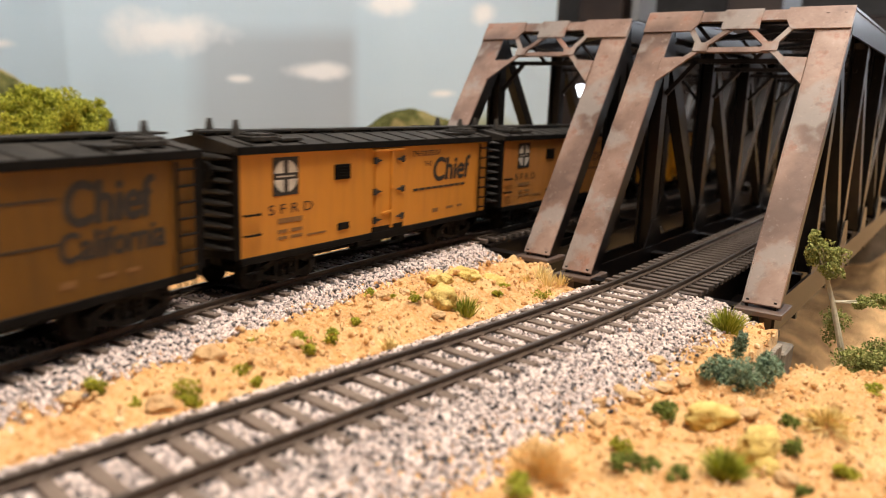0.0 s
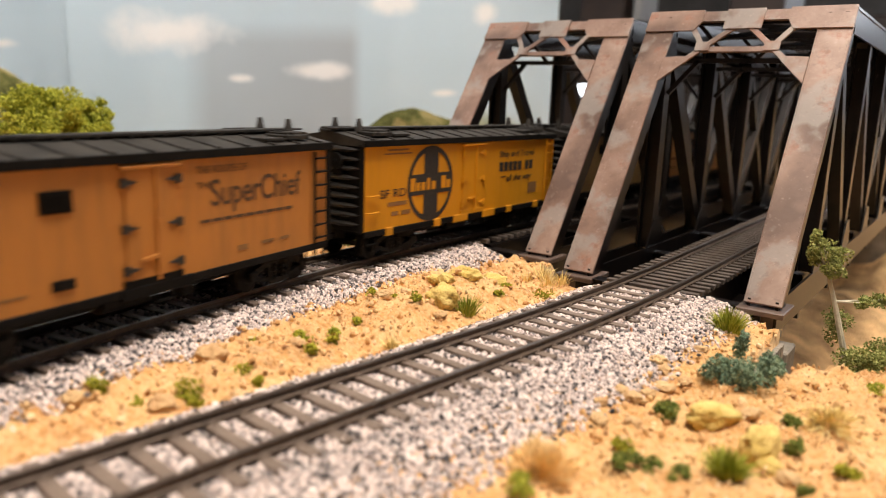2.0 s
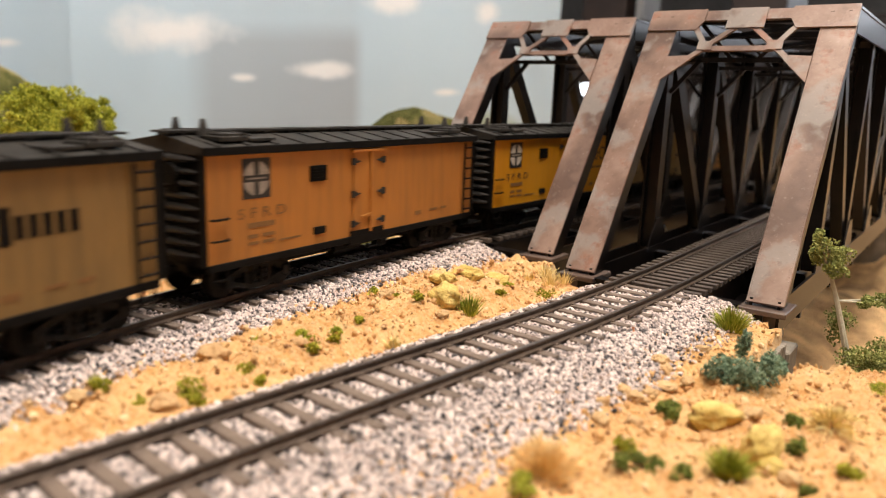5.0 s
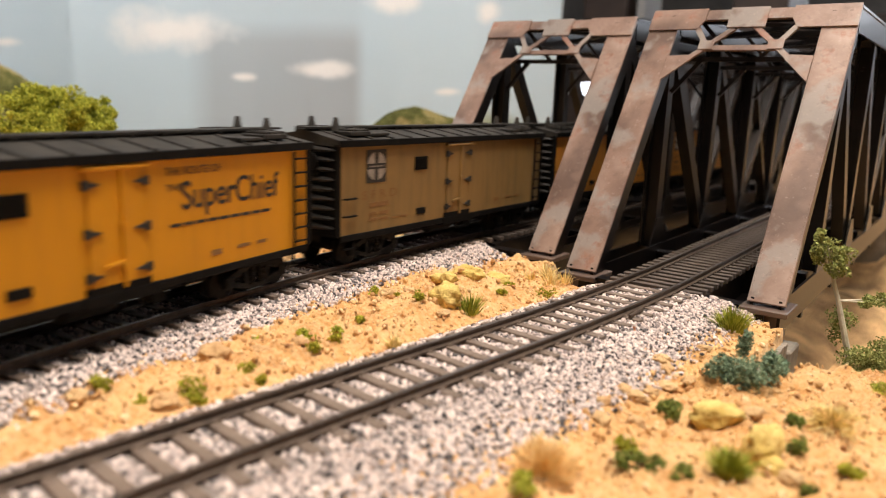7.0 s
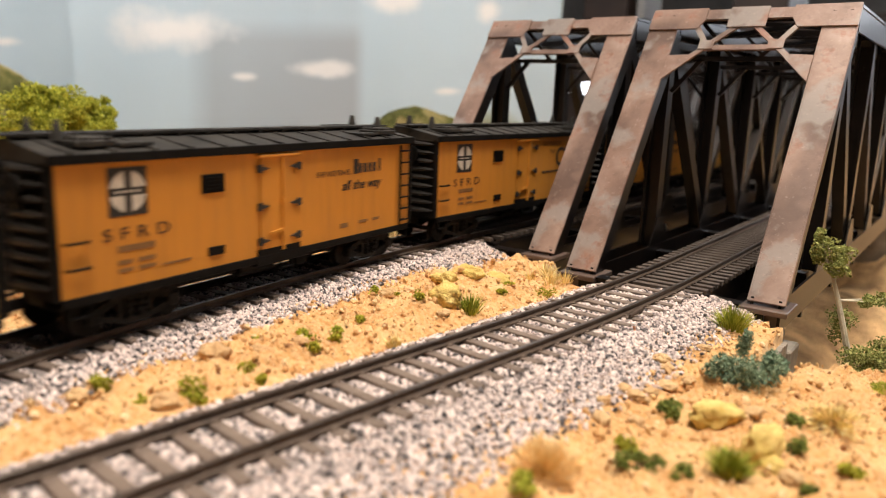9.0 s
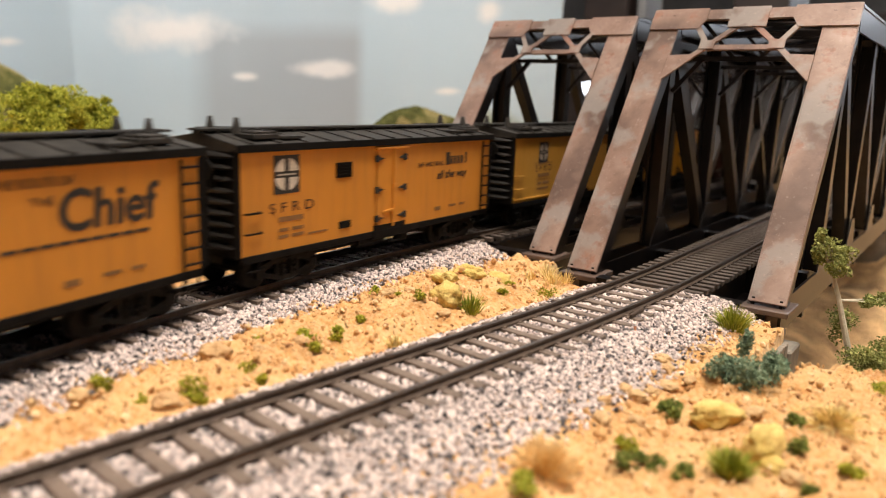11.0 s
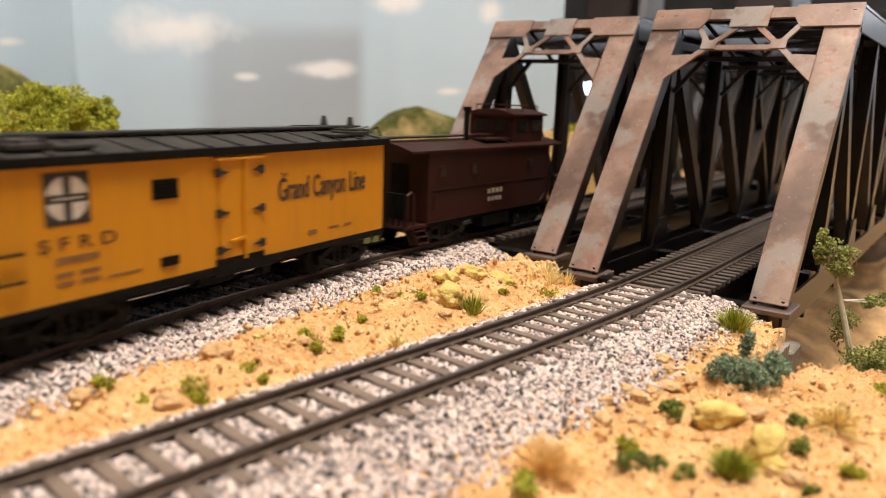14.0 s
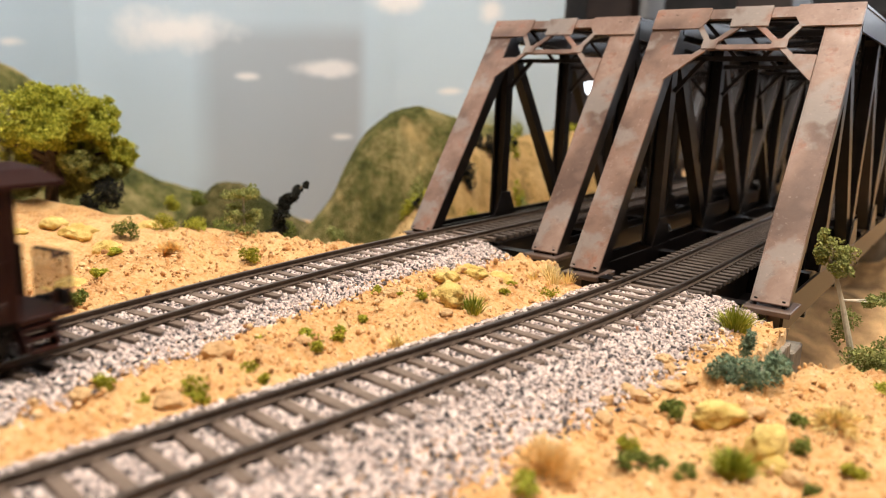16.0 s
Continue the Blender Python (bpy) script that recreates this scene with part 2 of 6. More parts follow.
def height(x, y):
    da, db = abs(x - line_a(y)), abs(x - line_b(y))
    z = -0.0065
    n1 = noise.noise((x * 45, y * 45, 0.3))
    n2 = noise.noise((x * 160, y * 160, 3.1))
    n3 = noise.noise((x * 420, y * 420, 7.7))
    wild = smooth01(0.020, 0.032, da) * smooth01(0.020, 0.032, db)
    n4 = noise.noise((x * 260, y * 260, 11.3))
    z += wild * (0.0024 * n1 + 0.0030 * n2 + 0.0022 * abs(n4) + 0.0019 * n3)
    # island between the tracks, and the slope up behind the far one
    if line_b(y) < x < line_a(y):
        z += wild * (0.0028 - 0.0042 * smooth01(-0.065, -0.02, y) + hump(x, y, -0.045, -0.06, 0.02, 0.05, 0.002))
    if x < line_b(y):
        z += wild * (-0.0015 + 0.004 * n1 + hump(x, y, -0.25, -0.10, 0.05, 0.04, 0.003))
    # bank beside the near track falls away, and rises again before the camera
    if x > line_a(y):
        z += wild * (-0.0055 + 0.0035 * smooth01(-0.09, -0.05, y) - 0.0008 * n2)
        z += hump(x, y, 0.075, -0.105, 0.035, 0.028, 0.0015) + hump(x, y, 0.045, -0.135, 0.02, 0.025, 0.0015)
    z = max(z, -0.0035 - 0.30 * max(0, da - 0.0155), -0.0035 - 0.30 * max(0, db - 0.0155)) if min(da, db) < 0.055 else z
    # gorge under the bridges
    e = edge_y(x)
    drop = smooth01(e, e + (0.014 if x > -0.135 else 0.035), y) * (1 - smooth01(0.40, 0.62, y + 0.08 * n1) * smooth01(-0.40, -0.16, x))
    z -= drop * (0.085 + 0.02 * noise.noise((x * 12, y * 12, 5)))
    if x < -0.15:
        z -= 0.085 * drop * smooth01(-0.18, -0.34, x)
    return z


def ground():
    def steps(a, b, fine_a, fine_b, fine, coarse):
        out, v = [], a
        while v < b:
            out.append(v)
            gap = max(fine_a - v, v - fine_b, 0)
            v += min(coarse, fine + gap * 0.25)
        return out + [b]
    xs = steps(-1.3, 1.6, -0.16, 0.12, 0.0019, 0.04)
    ys = steps(-0.55, 1.7, -0.25, 0.03, 0.0019, 0.04)
    verts = [(x, y, height(x, y)) for y in ys for x in xs]
    w = len(xs)
    faces = [(j * w + i, j * w + i + 1, (j + 1) * w + i + 1, (j + 1) * w + i) for j in range(len(ys) - 1) for i in range(w - 1)]
    me = bpy.data.meshes.new("ground")
    me.from_pydata(verts, [], faces)
    me.polygons.foreach_set("use_smooth", [True] * len(me.polygons))
    me.materials.append(SAND)
    me.materials.append(EARTH)
    deep = [1 if min(verts[i][2] for i in f) < -0.03 and verts[f[0]][1] < 0.62 else 0 for f in faces]
    me.polygons.foreach_set("material_index", deep)
    return tagged(new("ground", me), "sandy tan desert scenery with a gorge under the bridges", "ground", kind="structure")


ground()


def scatter(name, material, spots, label, category):
    """Many small angular stones in one mesh; spots: x, y, z, size."""
    rng = np.random.default_rng(5)
    p = (1 + 5 ** 0.5) / 2
    ico = np.array([(-1, p, 0), (1, p, 0), (-1, -p, 0), (1, -p, 0), (0, -1, p), (0, 1, p), (0, -1, -p), (0, 1, -p), (p, 0, -1), (p, 0, 1), (-p, 0, -1), (-p, 0, 1)]) / 1.9
    tri = np.array([(0, 11, 5), (0, 5, 1), (0, 1, 7), (0, 7, 10), (0, 10, 11), (1, 5, 9), (5, 11, 4), (11, 10, 2), (10, 7, 6), (7, 1, 8),
                    (3, 9, 4), (3, 4, 2), (3, 2, 6), (3, 6, 8), (3, 8, 9), (4, 9, 5), (2, 4, 11), (6, 2, 10), (8, 6, 7), (9, 8, 1)])
    n = len(spots)
    s = np.array(spots)
    q = rng.normal(size=(n, 4))
    q /= np.linalg.norm(q, axis=1)[:, None]
    a, b, c, d = q.T
    rot = np.stack([1 - 2 * (c * c + d * d), 2 * (b * c - a * d), 2 * (b * d + a * c), 2 * (b * c + a * d), 1 - 2 * (b * b + d * d), 2 * (c * d - a * b),
                    2 * (b * d - a * c), 2 * (c * d + a * b), 1 - 2 * (b * b + c * c)], 1).reshape(n, 3, 3)
    shape = ico[None] * rng.uniform(0.62, 1.25, (n, 1, 3)) * rng.uniform(0.75, 1.2, (n, 12, 1))
    v = np.einsum("nij,nkj->nki", rot, shape) * (s[:, 3] / 2)[:, None, None] + s[:, None, :3]
    f = (tri[None] + 12 * np.arange(n)[:, None, None]).reshape(-1, 3)
    me = bpy.data.meshes.new(name)
    me.from_pydata(v.reshape(-1, 3).tolist(), [], f.tolist())
    me.materials.append(material)
    return tagged(new(name, me), label, category, kind="stuff")


def ballast(line, y0, y1, name, label, wide_right):
    rng = random.Random(11 if line is line_a else 12)
    spots = []
    for _ in range(50000):
        y = rng.uniform(y0, y1)
        off = rng.uniform(-0.021, wide_right)
        x = line(y) + off
        if y > edge_y(x) + 0.002:
            continue
        if off < -0.016 and rng.random() < (-0.016 - off) / 0.006:
            continue
        if off > wide_right - 0.008 and rng.random() < (off - wide_right + 0.008) / 0.008:
            continue
        tie = abs((y / 0.0073) % 1 - 0.5) < 0.24 and abs(off) < 0.0155
        if tie and rng.random() < 0.985:
            continue
        if abs(abs(off) - 0.0088) < 0.0012:
            continue
        size = rng.uniform(0.0006, 0.00145)
        z = height(x, y) + size * rng.uniform(0.0, 0.35) + (0.0003 if abs(off) < 0.0155 else 0.0)
        spots.append((x, y, z, size))
    bm = bmesh.new()
    ys = np.arange(y0, y1, 0.003)
    rows = []
    for y in ys:
        rows.append([bm.verts.new((line(y) + o, min(y, edge_y(line(y) + o) + 0.001), height(line(y) + o, min(y, edge_y(line(y) + o) + 0.001)) + 0.0002))
                     for o in np.linspace(-0.018, wide_right - 0.015, 24)])
    for a, b in zip(rows, rows[1:]):
        for i in range(23):
            if (a[i].co - b[i].co).length > 0.0005:
                bm.faces.new((a[i], a[i + 1], b[i + 1], b[i]))
    tagged(part("ballast_bed", bm, BED), "fine grey ballast dust under the track", "gravel", kind="structure")
    scatter(name, BALLAST, spots, label, "gravel")


ballast(line_a, -0.245, 0.0, "ballast", "mixed pink and grey stone ballast along the near track", 0.036)
ballast(line_b, -0.26, 0.02, "ballast", "mixed pink and grey stone ballast along the train's track", 0.034)


def grit():
    rng = random.Random(3)
    spots = []
    while len(spots) < 17000:
        x, y = rng.uniform(-0.2, 0.12), rng.uniform(-0.24, 0.03)
        da, db = x - line_a(y), x - line_b(y)
        if -0.019 < da < 0.030 or -0.020 < db < 0.028 or y > edge_y(x):
            continue
        size = rng.choice((0.0004, 0.0005, 0.0006, 0.0008, 0.0012)) * rng.uniform(0.7, 1.5)
        if rng.random() < 0.05:
            size = rng.uniform(0.0012, 0.0026)
        spots.append((x, y, height(x, y) + size * 0.15, size))
    scatter("sand_grit", GRIT, spots, "loose tan and brown grit on the sand", "gravel")


grit()


# ---- backdrop, hills and the room behind ----
def backdrop():
    m = Mat("painted_sky_board", 0.85, spec=0.2)
    sky = m.mix(m.noise(3, 3), (0.555, 0.66, 0.715), (0.655, 0.74, 0.785))
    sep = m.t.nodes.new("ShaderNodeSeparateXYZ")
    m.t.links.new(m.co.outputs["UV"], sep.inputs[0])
    wob = m.noise(14, 5)
    # a soft-edged band of shade is put into the board's colour as grey
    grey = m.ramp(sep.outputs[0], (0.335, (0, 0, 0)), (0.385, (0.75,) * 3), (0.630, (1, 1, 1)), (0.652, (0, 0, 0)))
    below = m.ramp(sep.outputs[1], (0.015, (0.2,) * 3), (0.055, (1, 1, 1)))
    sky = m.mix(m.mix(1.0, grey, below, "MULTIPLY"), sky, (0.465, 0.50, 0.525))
    # a hazy green hill painted low on the board
    haze = m.t.nodes.new("ShaderNodeMapping")
    haze.inputs["Location"].default_value, haze.inputs["Scale"].default_value = (-8.7, -2.45, 0), (10.0, 8.5, 0)
    m.t.links.new(m.co.outputs["UV"], haze.inputs[0])
    far = m.t.nodes.new("ShaderNodeVectorMath")
    far.operation = "LENGTH"
    m.t.links.new(haze.outputs[0], far.inputs[0])
    sky = m.mix(m.ramp(far.outputs["Value"], (0.75, (0.85,) * 3), (1.05, (0, 0, 0))), sky, m.mix(m.noise(30, 4), (0.20, 0.25, 0.12), (0.48, 0.47, 0.30)))
    for u, v, ru, rv in ((308, 34, 255, 80), (692, -18, 120, 48), (574, 105, 125, 36), (862, -2, 46, 46), (20, 56, 55, 20), (436, 120, 46, 14), (800, 145, 50, 14), (-250, 60, 120, 40), (608, 232, 46, 14)):
        mp = m.t.nodes.new("ShaderNodeMapping")
        mp.inputs["Location"].default_value = (-u / ru, -v / rv, 0)
        mp.inputs["Scale"].default_value = (1000 / ru, 1000 / rv, 0)
        m.t.links.new(m.co.outputs["UV"], mp.inputs[0])
        ln = m.t.nodes.new("ShaderNodeVectorMath")
        ln.operation = "LENGTH"
        m.t.links.new(mp.outputs[0], ln.inputs[0])
        ad = m.t.nodes.new("ShaderNodeMath")
        ad.operation = "MULTIPLY_ADD"
        m.t.links.new(wob, ad.inputs[0])
        ad.inputs[1].default_value = 0.9
        m.t.links.new(ln.outputs["Value"], ad.inputs[2])
        sky = m.mix(m.ramp(ad.outputs[0], (0.65, (0.92,) * 3), (1.42, (0, 0, 0))), sky, (0.93, 0.90, 0.87))
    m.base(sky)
    plan = ((-1.62, -0.5, -1500, -520, 250),
            (-1.517, 0.279, -136, -382, 307),
            (-1.395, 0.358, -1, -381, 313),
            (-1.272, 0.437, 134, -379, 319),
            (-1.15, 0.517, 273, -377, 325),
            (-1.028, 0.596, 413, -375, 332),
            (-0.905, 0.676, 555, -373, 338),
            (-0.783, 0.755, 698, -372, 344),
            (-0.661, 0.835, 844, -370, 351),
            (-0.539, 0.914, 992, -368, 357))
    bm = bmesh.new()
    uv = bm.loops.layers.uv.new("sky")
    cols = []
    for x, y, u, v1, v0 in plan:
        cols.append((bm.verts.new((x, y, -0.30)), bm.verts.new((x, y, 0.55)), u, v0 + (v0 - v1) * 0.27, v1))
    for (a, b, u0, p0, p1), (c, d, u1, q0, q1) in zip(cols, cols[1:]):
        f = bm.faces.new((a, c, d, b))
        for lp, (u, v) in zip(f.loops, ((u0, p0), (u1, q0), (u1, q1), (u0, p1))):
            lp[uv].uv = (u / 1000, v / 1000)
    bmesh.ops.solidify(bm, geom=bm.faces[:], thickness=0.003)
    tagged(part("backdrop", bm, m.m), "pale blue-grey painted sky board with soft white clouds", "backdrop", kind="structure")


def hill(name, cx, cy, z0, rx, ry, top, material, seed, label, turn=0.0):
    """A rounded, folded hill built as a displaced dome."""
    n, k = 56, 26
    verts, faces = [], []
    for j in range(k + 1):
        r = j / k
        for i in range(n):
            a = 2 * math.pi * i / n
            x, y = r * math.cos(a), r * math.sin(a)
            prof = 0.5 + 0.5 * math.cos(math.pi * r ** 1.25)
            w = noise.noise((x * 1.9 + seed, y * 1.9, seed)) * 0.22 + noise.noise((x * 5.5, y * 5.5 + seed, 2)) * 0.07
            px, py = x * rx, y * ry
            verts.append((cx + px * math.cos(turn) - py * math.sin(turn), cy + px * math.sin(turn) + py * math.cos(turn),
                          z0 + top * (prof * (1 + w) + 0.10 * w * (1 - r))))
    for j in range(k):
        for i in range(n):
            faces.append((j * n + i, j * n + (i + 1) % n, (j + 1) * n + (i + 1) % n, (j + 1) * n + i))
    me = bpy.data.meshes.new(name)
    me.from_pydata(verts, [], faces)
    me.polygons.foreach_set("use_smooth", [True] * len(me.polygons))
    me.materials.append(material)
    tagged(new(name, me), label, "hill", kind="structure")


def ridge(name, crest, reach, foot, material, seed, label):
    """A hill with a winding crest; its folded sides fall to the foot. Returns its surface: along 0..1, across -1..1."""
    crest = [Vector(c) for c in crest]
    mid = crest[len(crest) // 2]
    toward = Vector((0.09 - mid.x, -0.26 - mid.y, 0)).normalized()

    def surface(a, u):
        f = a * (len(crest) - 1)
        k = min(int(f), len(crest) - 2)
        q = f - k
        p0, p1, p2, p3 = crest[max(k - 1, 0)], crest[k], crest[k + 1], crest[min(k + 2, len(crest) - 1)]
        c = 0.5 * (2 * p1 + (p2 - p0) * q + (2 * p0 - 5 * p1 + 4 * p2 - p3) * q * q + (3 * p1 - p0 - 3 * p2 + p3) * q ** 3)
        high = max(c.z - foot, 0.004)
        p = c + toward * (u * reach)
        w = noise.noise((p.x * 13 + seed, p.y * 13, seed)) * 0.020 + noise.noise((p.x * 38, p.y * 38 + seed, 2)) * 0.008 + noise.noise((p.x * 110, p.y * 110, seed)) * 0.003
        p.z = foot + high * (0.5 + 0.5 * math.cos(math.pi * abs(u) ** 1.15)) + w * min(1, high / 0.1) * min(1, 0.25 + 2 * abs(u))
        return p
    n, k = 80, 44
    verts = [tuple(surface(i / n, -1 + 2 * j / k)) for i in range(n + 1) for j in range(k + 1)]
    faces = [(i * (k + 1) + j, i * (k + 1) + j + 1, (i + 1) * (k + 1) + j + 1, (i + 1) * (k + 1) + j) for i in range(n) for j in range(k)]
    me = bpy.data.meshes.new(name)
    me.from_pydata(verts, [], faces)
    me.polygons.foreach_set("use_smooth", [True] * len(me.polygons))
    me.materials.append(material)
    tagged(new(name, me), label, "hill", kind="structure")
    return surface


def room():
    def slab(name, c, s, mat, label, cat):
        bm = bmesh.new()
        box(bm, c, s)
        return tagged(part(name, bm, mat), label, cat, kind="structure")
    slab("floor", (0.4, 0.6, -1.13), (7.2, 7.2, 0.06), CARPET, "dark grey carpeted room floor", "floor")
    slab("ceiling", (0.4, 0.6, 1.48), (7.2, 7.2, 0.06), CEIL, "white tiled room ceiling", "ceiling")
    slab("wall_north", (0.4, 4.2, 0.18), (7.2, 0.1, 2.54), WALL, "grey painted room wall", "wall")
    slab("wall_south", (0.4, -3.0, 0.18), (7.2, 0.1, 2.54), WALL, "grey painted room wall", "wall")
    slab("wall_east", (4.0, 0.6, 0.18), (0.1, 7.1, 2.54), WALL, "grey painted room wall", "wall")
    slab("wall_west", (-3.2, 0.6, 0.18), (0.1, 7.1, 2.54), WALL, "grey painted room wall", "wall")
    bm = bmesh.new()
    box(bm, (-0.40, 2.45, -0.378), (2.3, 0.35, 1.444), 0.01)
    case = tagged(part("sideboard", bm, DARKROOM), "long dark brown cabinet behind the layout", "cabinet")
    for x in (-1.0, -0.4, 0.2):
        bm = bmesh.new()
        box(bm, (x, 2.27, -0.40), (0.56, 0.02, 1.3), 0.004)
        part("cabinet_door", bm, DARKROOM, case)
    for x, w, lab in ((-1.10, 0.17, "tall dark brown shelf unit at the end of the sky board"), (-0.57, 0.17, "dark upright unit on the cabinet")):
        bm = bmesh.new()
        box(bm, (x, 2.42, 0.80), (w, 0.28, 0.90), 0.006)
        tagged(part("shelf_unit", bm, DARKROOM), lab, "shelf")
    bm = bmesh.new()
    box(bm, (-0.965, 2.36, 0.80), (0.028, 0.16, 0.90), 0.004)
    tagged(part("wall_post", bm, CEIL), "pale grey upright post on the cabinet", "post")
    # added glowing window, out of view, placed to give the top chords bluish sheen
    bm = bmesh.new()
    box(bm, (1.0, 4.14, 0.60), (2.4, 0.02, 1.1))
    win = tagged(part("sheen_window", bm, LIT), "bright window panel added out of view for the top chords' sheen", "window", kind="structure")
    bm = bmesh.new()
    for x in (-0.2, 0.6, 1.4, 2.2):
        box(bm, (x, 4.125, 0.60), (0.06, 0.05, 1.2), 0.004)
    for z in (0.04, 1.16):
        box(bm, (1.0, 4.125, z), (2.5, 0.05, 0.06), 0.004)
    part("window_frame", bm, CEIL, win)
    for x, y, z, r in ((-1.030, 1.890, 0.093, 0.01), (-0.999, 1.906, 0.099, 0.021), (-0.971, 1.920, 0.102, 0.018), (-0.926, 1.941, 0.221, 0.014)):
        bm = bmesh.new()
        bmesh.ops.create_uvsphere(bm, u_segments=16, v_segments=10, radius=r, matrix=Matrix.Translation((x, y, z)))
        bulb = tagged(part("display_lamp", bm, LIT), "bright bluish-white lamp behind the bridges", "lamp")
        bm = bmesh.new()
        rod(bm, (x, y, z), (x, 2.275, z), r * 0.45, 10)
        part("lamp_arm", bm, BLACK, bulb)
    bm = bmesh.new()
    box(bm, (0.15, 0.57, -0.69), (2.88, 2.24, 0.82), 0.004)
    tagged(part("benchwork", bm, DARKROOM), "dark wooden bench carrying the layout", "table")


backdrop()
room()
ridge("hill", ((-0.7395, -0.0588, 0.1112), (-0.7204, 0.0084, 0.0980), (-0.6978, 0.0694, 0.0753), (-0.6848, 0.0991, 0.0563), (-0.6680, 0.1334, 0.0150), (-0.6482, 0.1696, -0.0218), (-0.6280, 0.2028, -0.0414), (-0.6086, 0.2316, -0.0573), (-0.5799, 0.2702, -0.0832), (-0.5390, 0.3182, -0.1133)), 0.20, -0.17, HILL_GREEN, 5.0, "olive green and tan hillside sloping down to the valley")
ridge("hill", ((-0.4805, 0.1176, -0.0564), (-0.4680, 0.1360, -0.0304), (-0.4595, 0.1478, -0.0223), (-0.4492, 0.1613, -0.0263), (-0.4369, 0.1766, -0.0407), (-0.4206, 0.1957, -0.0547), (-0.3921, 0.2257, -0.0624)), 0.10, -0.13, HILL_DARK, 9.0, "low dark green hill in the valley")
ridge("hill", ((-0.3758, 0.1557, -0.0665), (-0.3566, 0.1764, -0.0324), (-0.3467, 0.1862, -0.0034), (-0.3334, 0.1989, 0.0276), (-0.3197, 0.2112, 0.0431), (-0.3018, 0.2262, 0.0499), (-0.2831, 0.2406, 0.0461), (-0.2479, 0.2650, 0.0361)), 0.11, -0.15, HILL_GREEN, 2.0, "steep olive green hill before the sky board")
TAN_SLOPE = ridge("hill", ((-0.2425, 0.1193, -0.0415), (-0.2406, 0.1470, -0.0182), (-0.2401, 0.1854, 0.0060), (-0.2404, 0.2220, 0.0225), (-0.2449, 0.2788, 0.0276), (-0.2455, 0.3593, 0.0285), (-0.2510, 0.4684, 0.0297), (-0.2402, 0.5817, 0.0332)), 0.16, -0.12, HILL_TAN, 13.0, "tan hillside dotted with scrub behind the bridge")
hill("hill", 0.20, 0.26, -0.13, 0.17, 0.20, 0.105, EARTH, 23.0, "brown earth slope inside the gorge", 0.3)
hill("hill", 0.12, 0.95, -0.10, 0.50, 0.25, 0.15, HILL_TAN, 17.0, "tan hillside beyond the gorge", 0.0)


# ---- tracks ----
def sweep_rail(line, side, y0, y1, material, prof):
    """A rail section swept along a track's line."""
    bm = bmesh.new()
    ys = np.arange(y0, y1 + 0.001, 0.006 if y1 < 0.4 else 0.012)
    rings = []
    for y in ys:
        d = (line(y + 0.001) - line(y - 0.001)) / 0.002
        n = Vector((1, -d, 0)).normalized()
        c = Vector((line(y), y, 0)) + n * side
        rings.append([bm.verts.new(c + n * u + Vector((0, 0, z))) for u, z in prof])
    for a, b in zip(rings, rings[1:]):
        for i in range(len(prof)):
            j = (i + 1) % len(prof)
            bm.faces.new((a[i], a[j], b[j], b[i]))
    bm.faces.new(rings[0]), bm.faces.new(rings[-1][::-1])
    bmesh.ops.recalc_face_normals(bm, faces=bm.faces[:])
    return bm


RAIL_SECTION = ((-0.0011, -0.0022), (0.0011, -0.0022), (0.0011, -0.0018), (0.0003, -0.0015), (0.0003, -0.0008), (0.00055, -0.0006), (0.00055, -0.0001),
                (-0.00055, -0.0001), (-0.00055, -0.0006), (-0.0003, -0.0008), (-0.0003, -0.0015), (-0.0011, -0.0018))
HEAD_SECTION = ((-0.0005, -0.0001), (0.0005, -0.0001), (0.0004, 0.0), (-0.0004, 0.0))


def tie_mesh(length, material):
    bm = bmesh.new()
    box(bm, (0, 0, -0.0031), (length, 0.0027, 0.0018), 0.00015)
    for s in (-1, 1):
        for q in (-1, 1):
            box(bm, (s * 0.0088 + q * 0.0013, 0, -0.0021), (0.0007, 0.0012, 0.0005))
    me = bpy.data.meshes.new("tie")
    bm.to_mesh(me)
    bm.free()
    me.materials.append(material)
    return me


def track(line, name, label, y0, y1, bridge_y):
    base = tagged(empty(name), label, "railway track", kind="structure")
    for side in (-0.0088, 0.0088):
        r = part("rail", sweep_rail(line, side, y0, y1, RAIL, RAIL_SECTION), RAIL, base, "dark weathered model rail")
        part("rail_head", sweep_rail(line, side, y0, y1, RAILHEAD, HEAD_SECTION), RAILHEAD, r, "worn metal running surface")
    me, long_me = tie_mesh(0.030, TIE), tie_mesh(0.033, BRIDGE_TIE)
    rng = random.Random(8)
    y = y0 + 0.0036
    y = round(y / 0.0073) * 0.0073 + 0.00365
    while y < min(y1, 0.75):
        on_bridge = bridge_y < y < bridge_y + 0.5
        t = new("tie", long_me if on_bridge else me)
        t.parent = base
        d = (line(y + 0.001) - line(y - 0.001)) / 0.002
        t.matrix_basis = Matrix.Translation((line(y), y, 0)) @ Matrix.Rotation(-math.atan(d) + rng.uniform(-0.02, 0.02), 4, "Z")
        y += 0.0058 if on_bridge else 0.0073


track(line_a, "near_track", "empty weathered model railway track with brown ties", -0.30, 0.75, -0.012)
track(line_b, "far_track", "weathered model railway track under the freight train", -0.75, 2.4, 0.02)


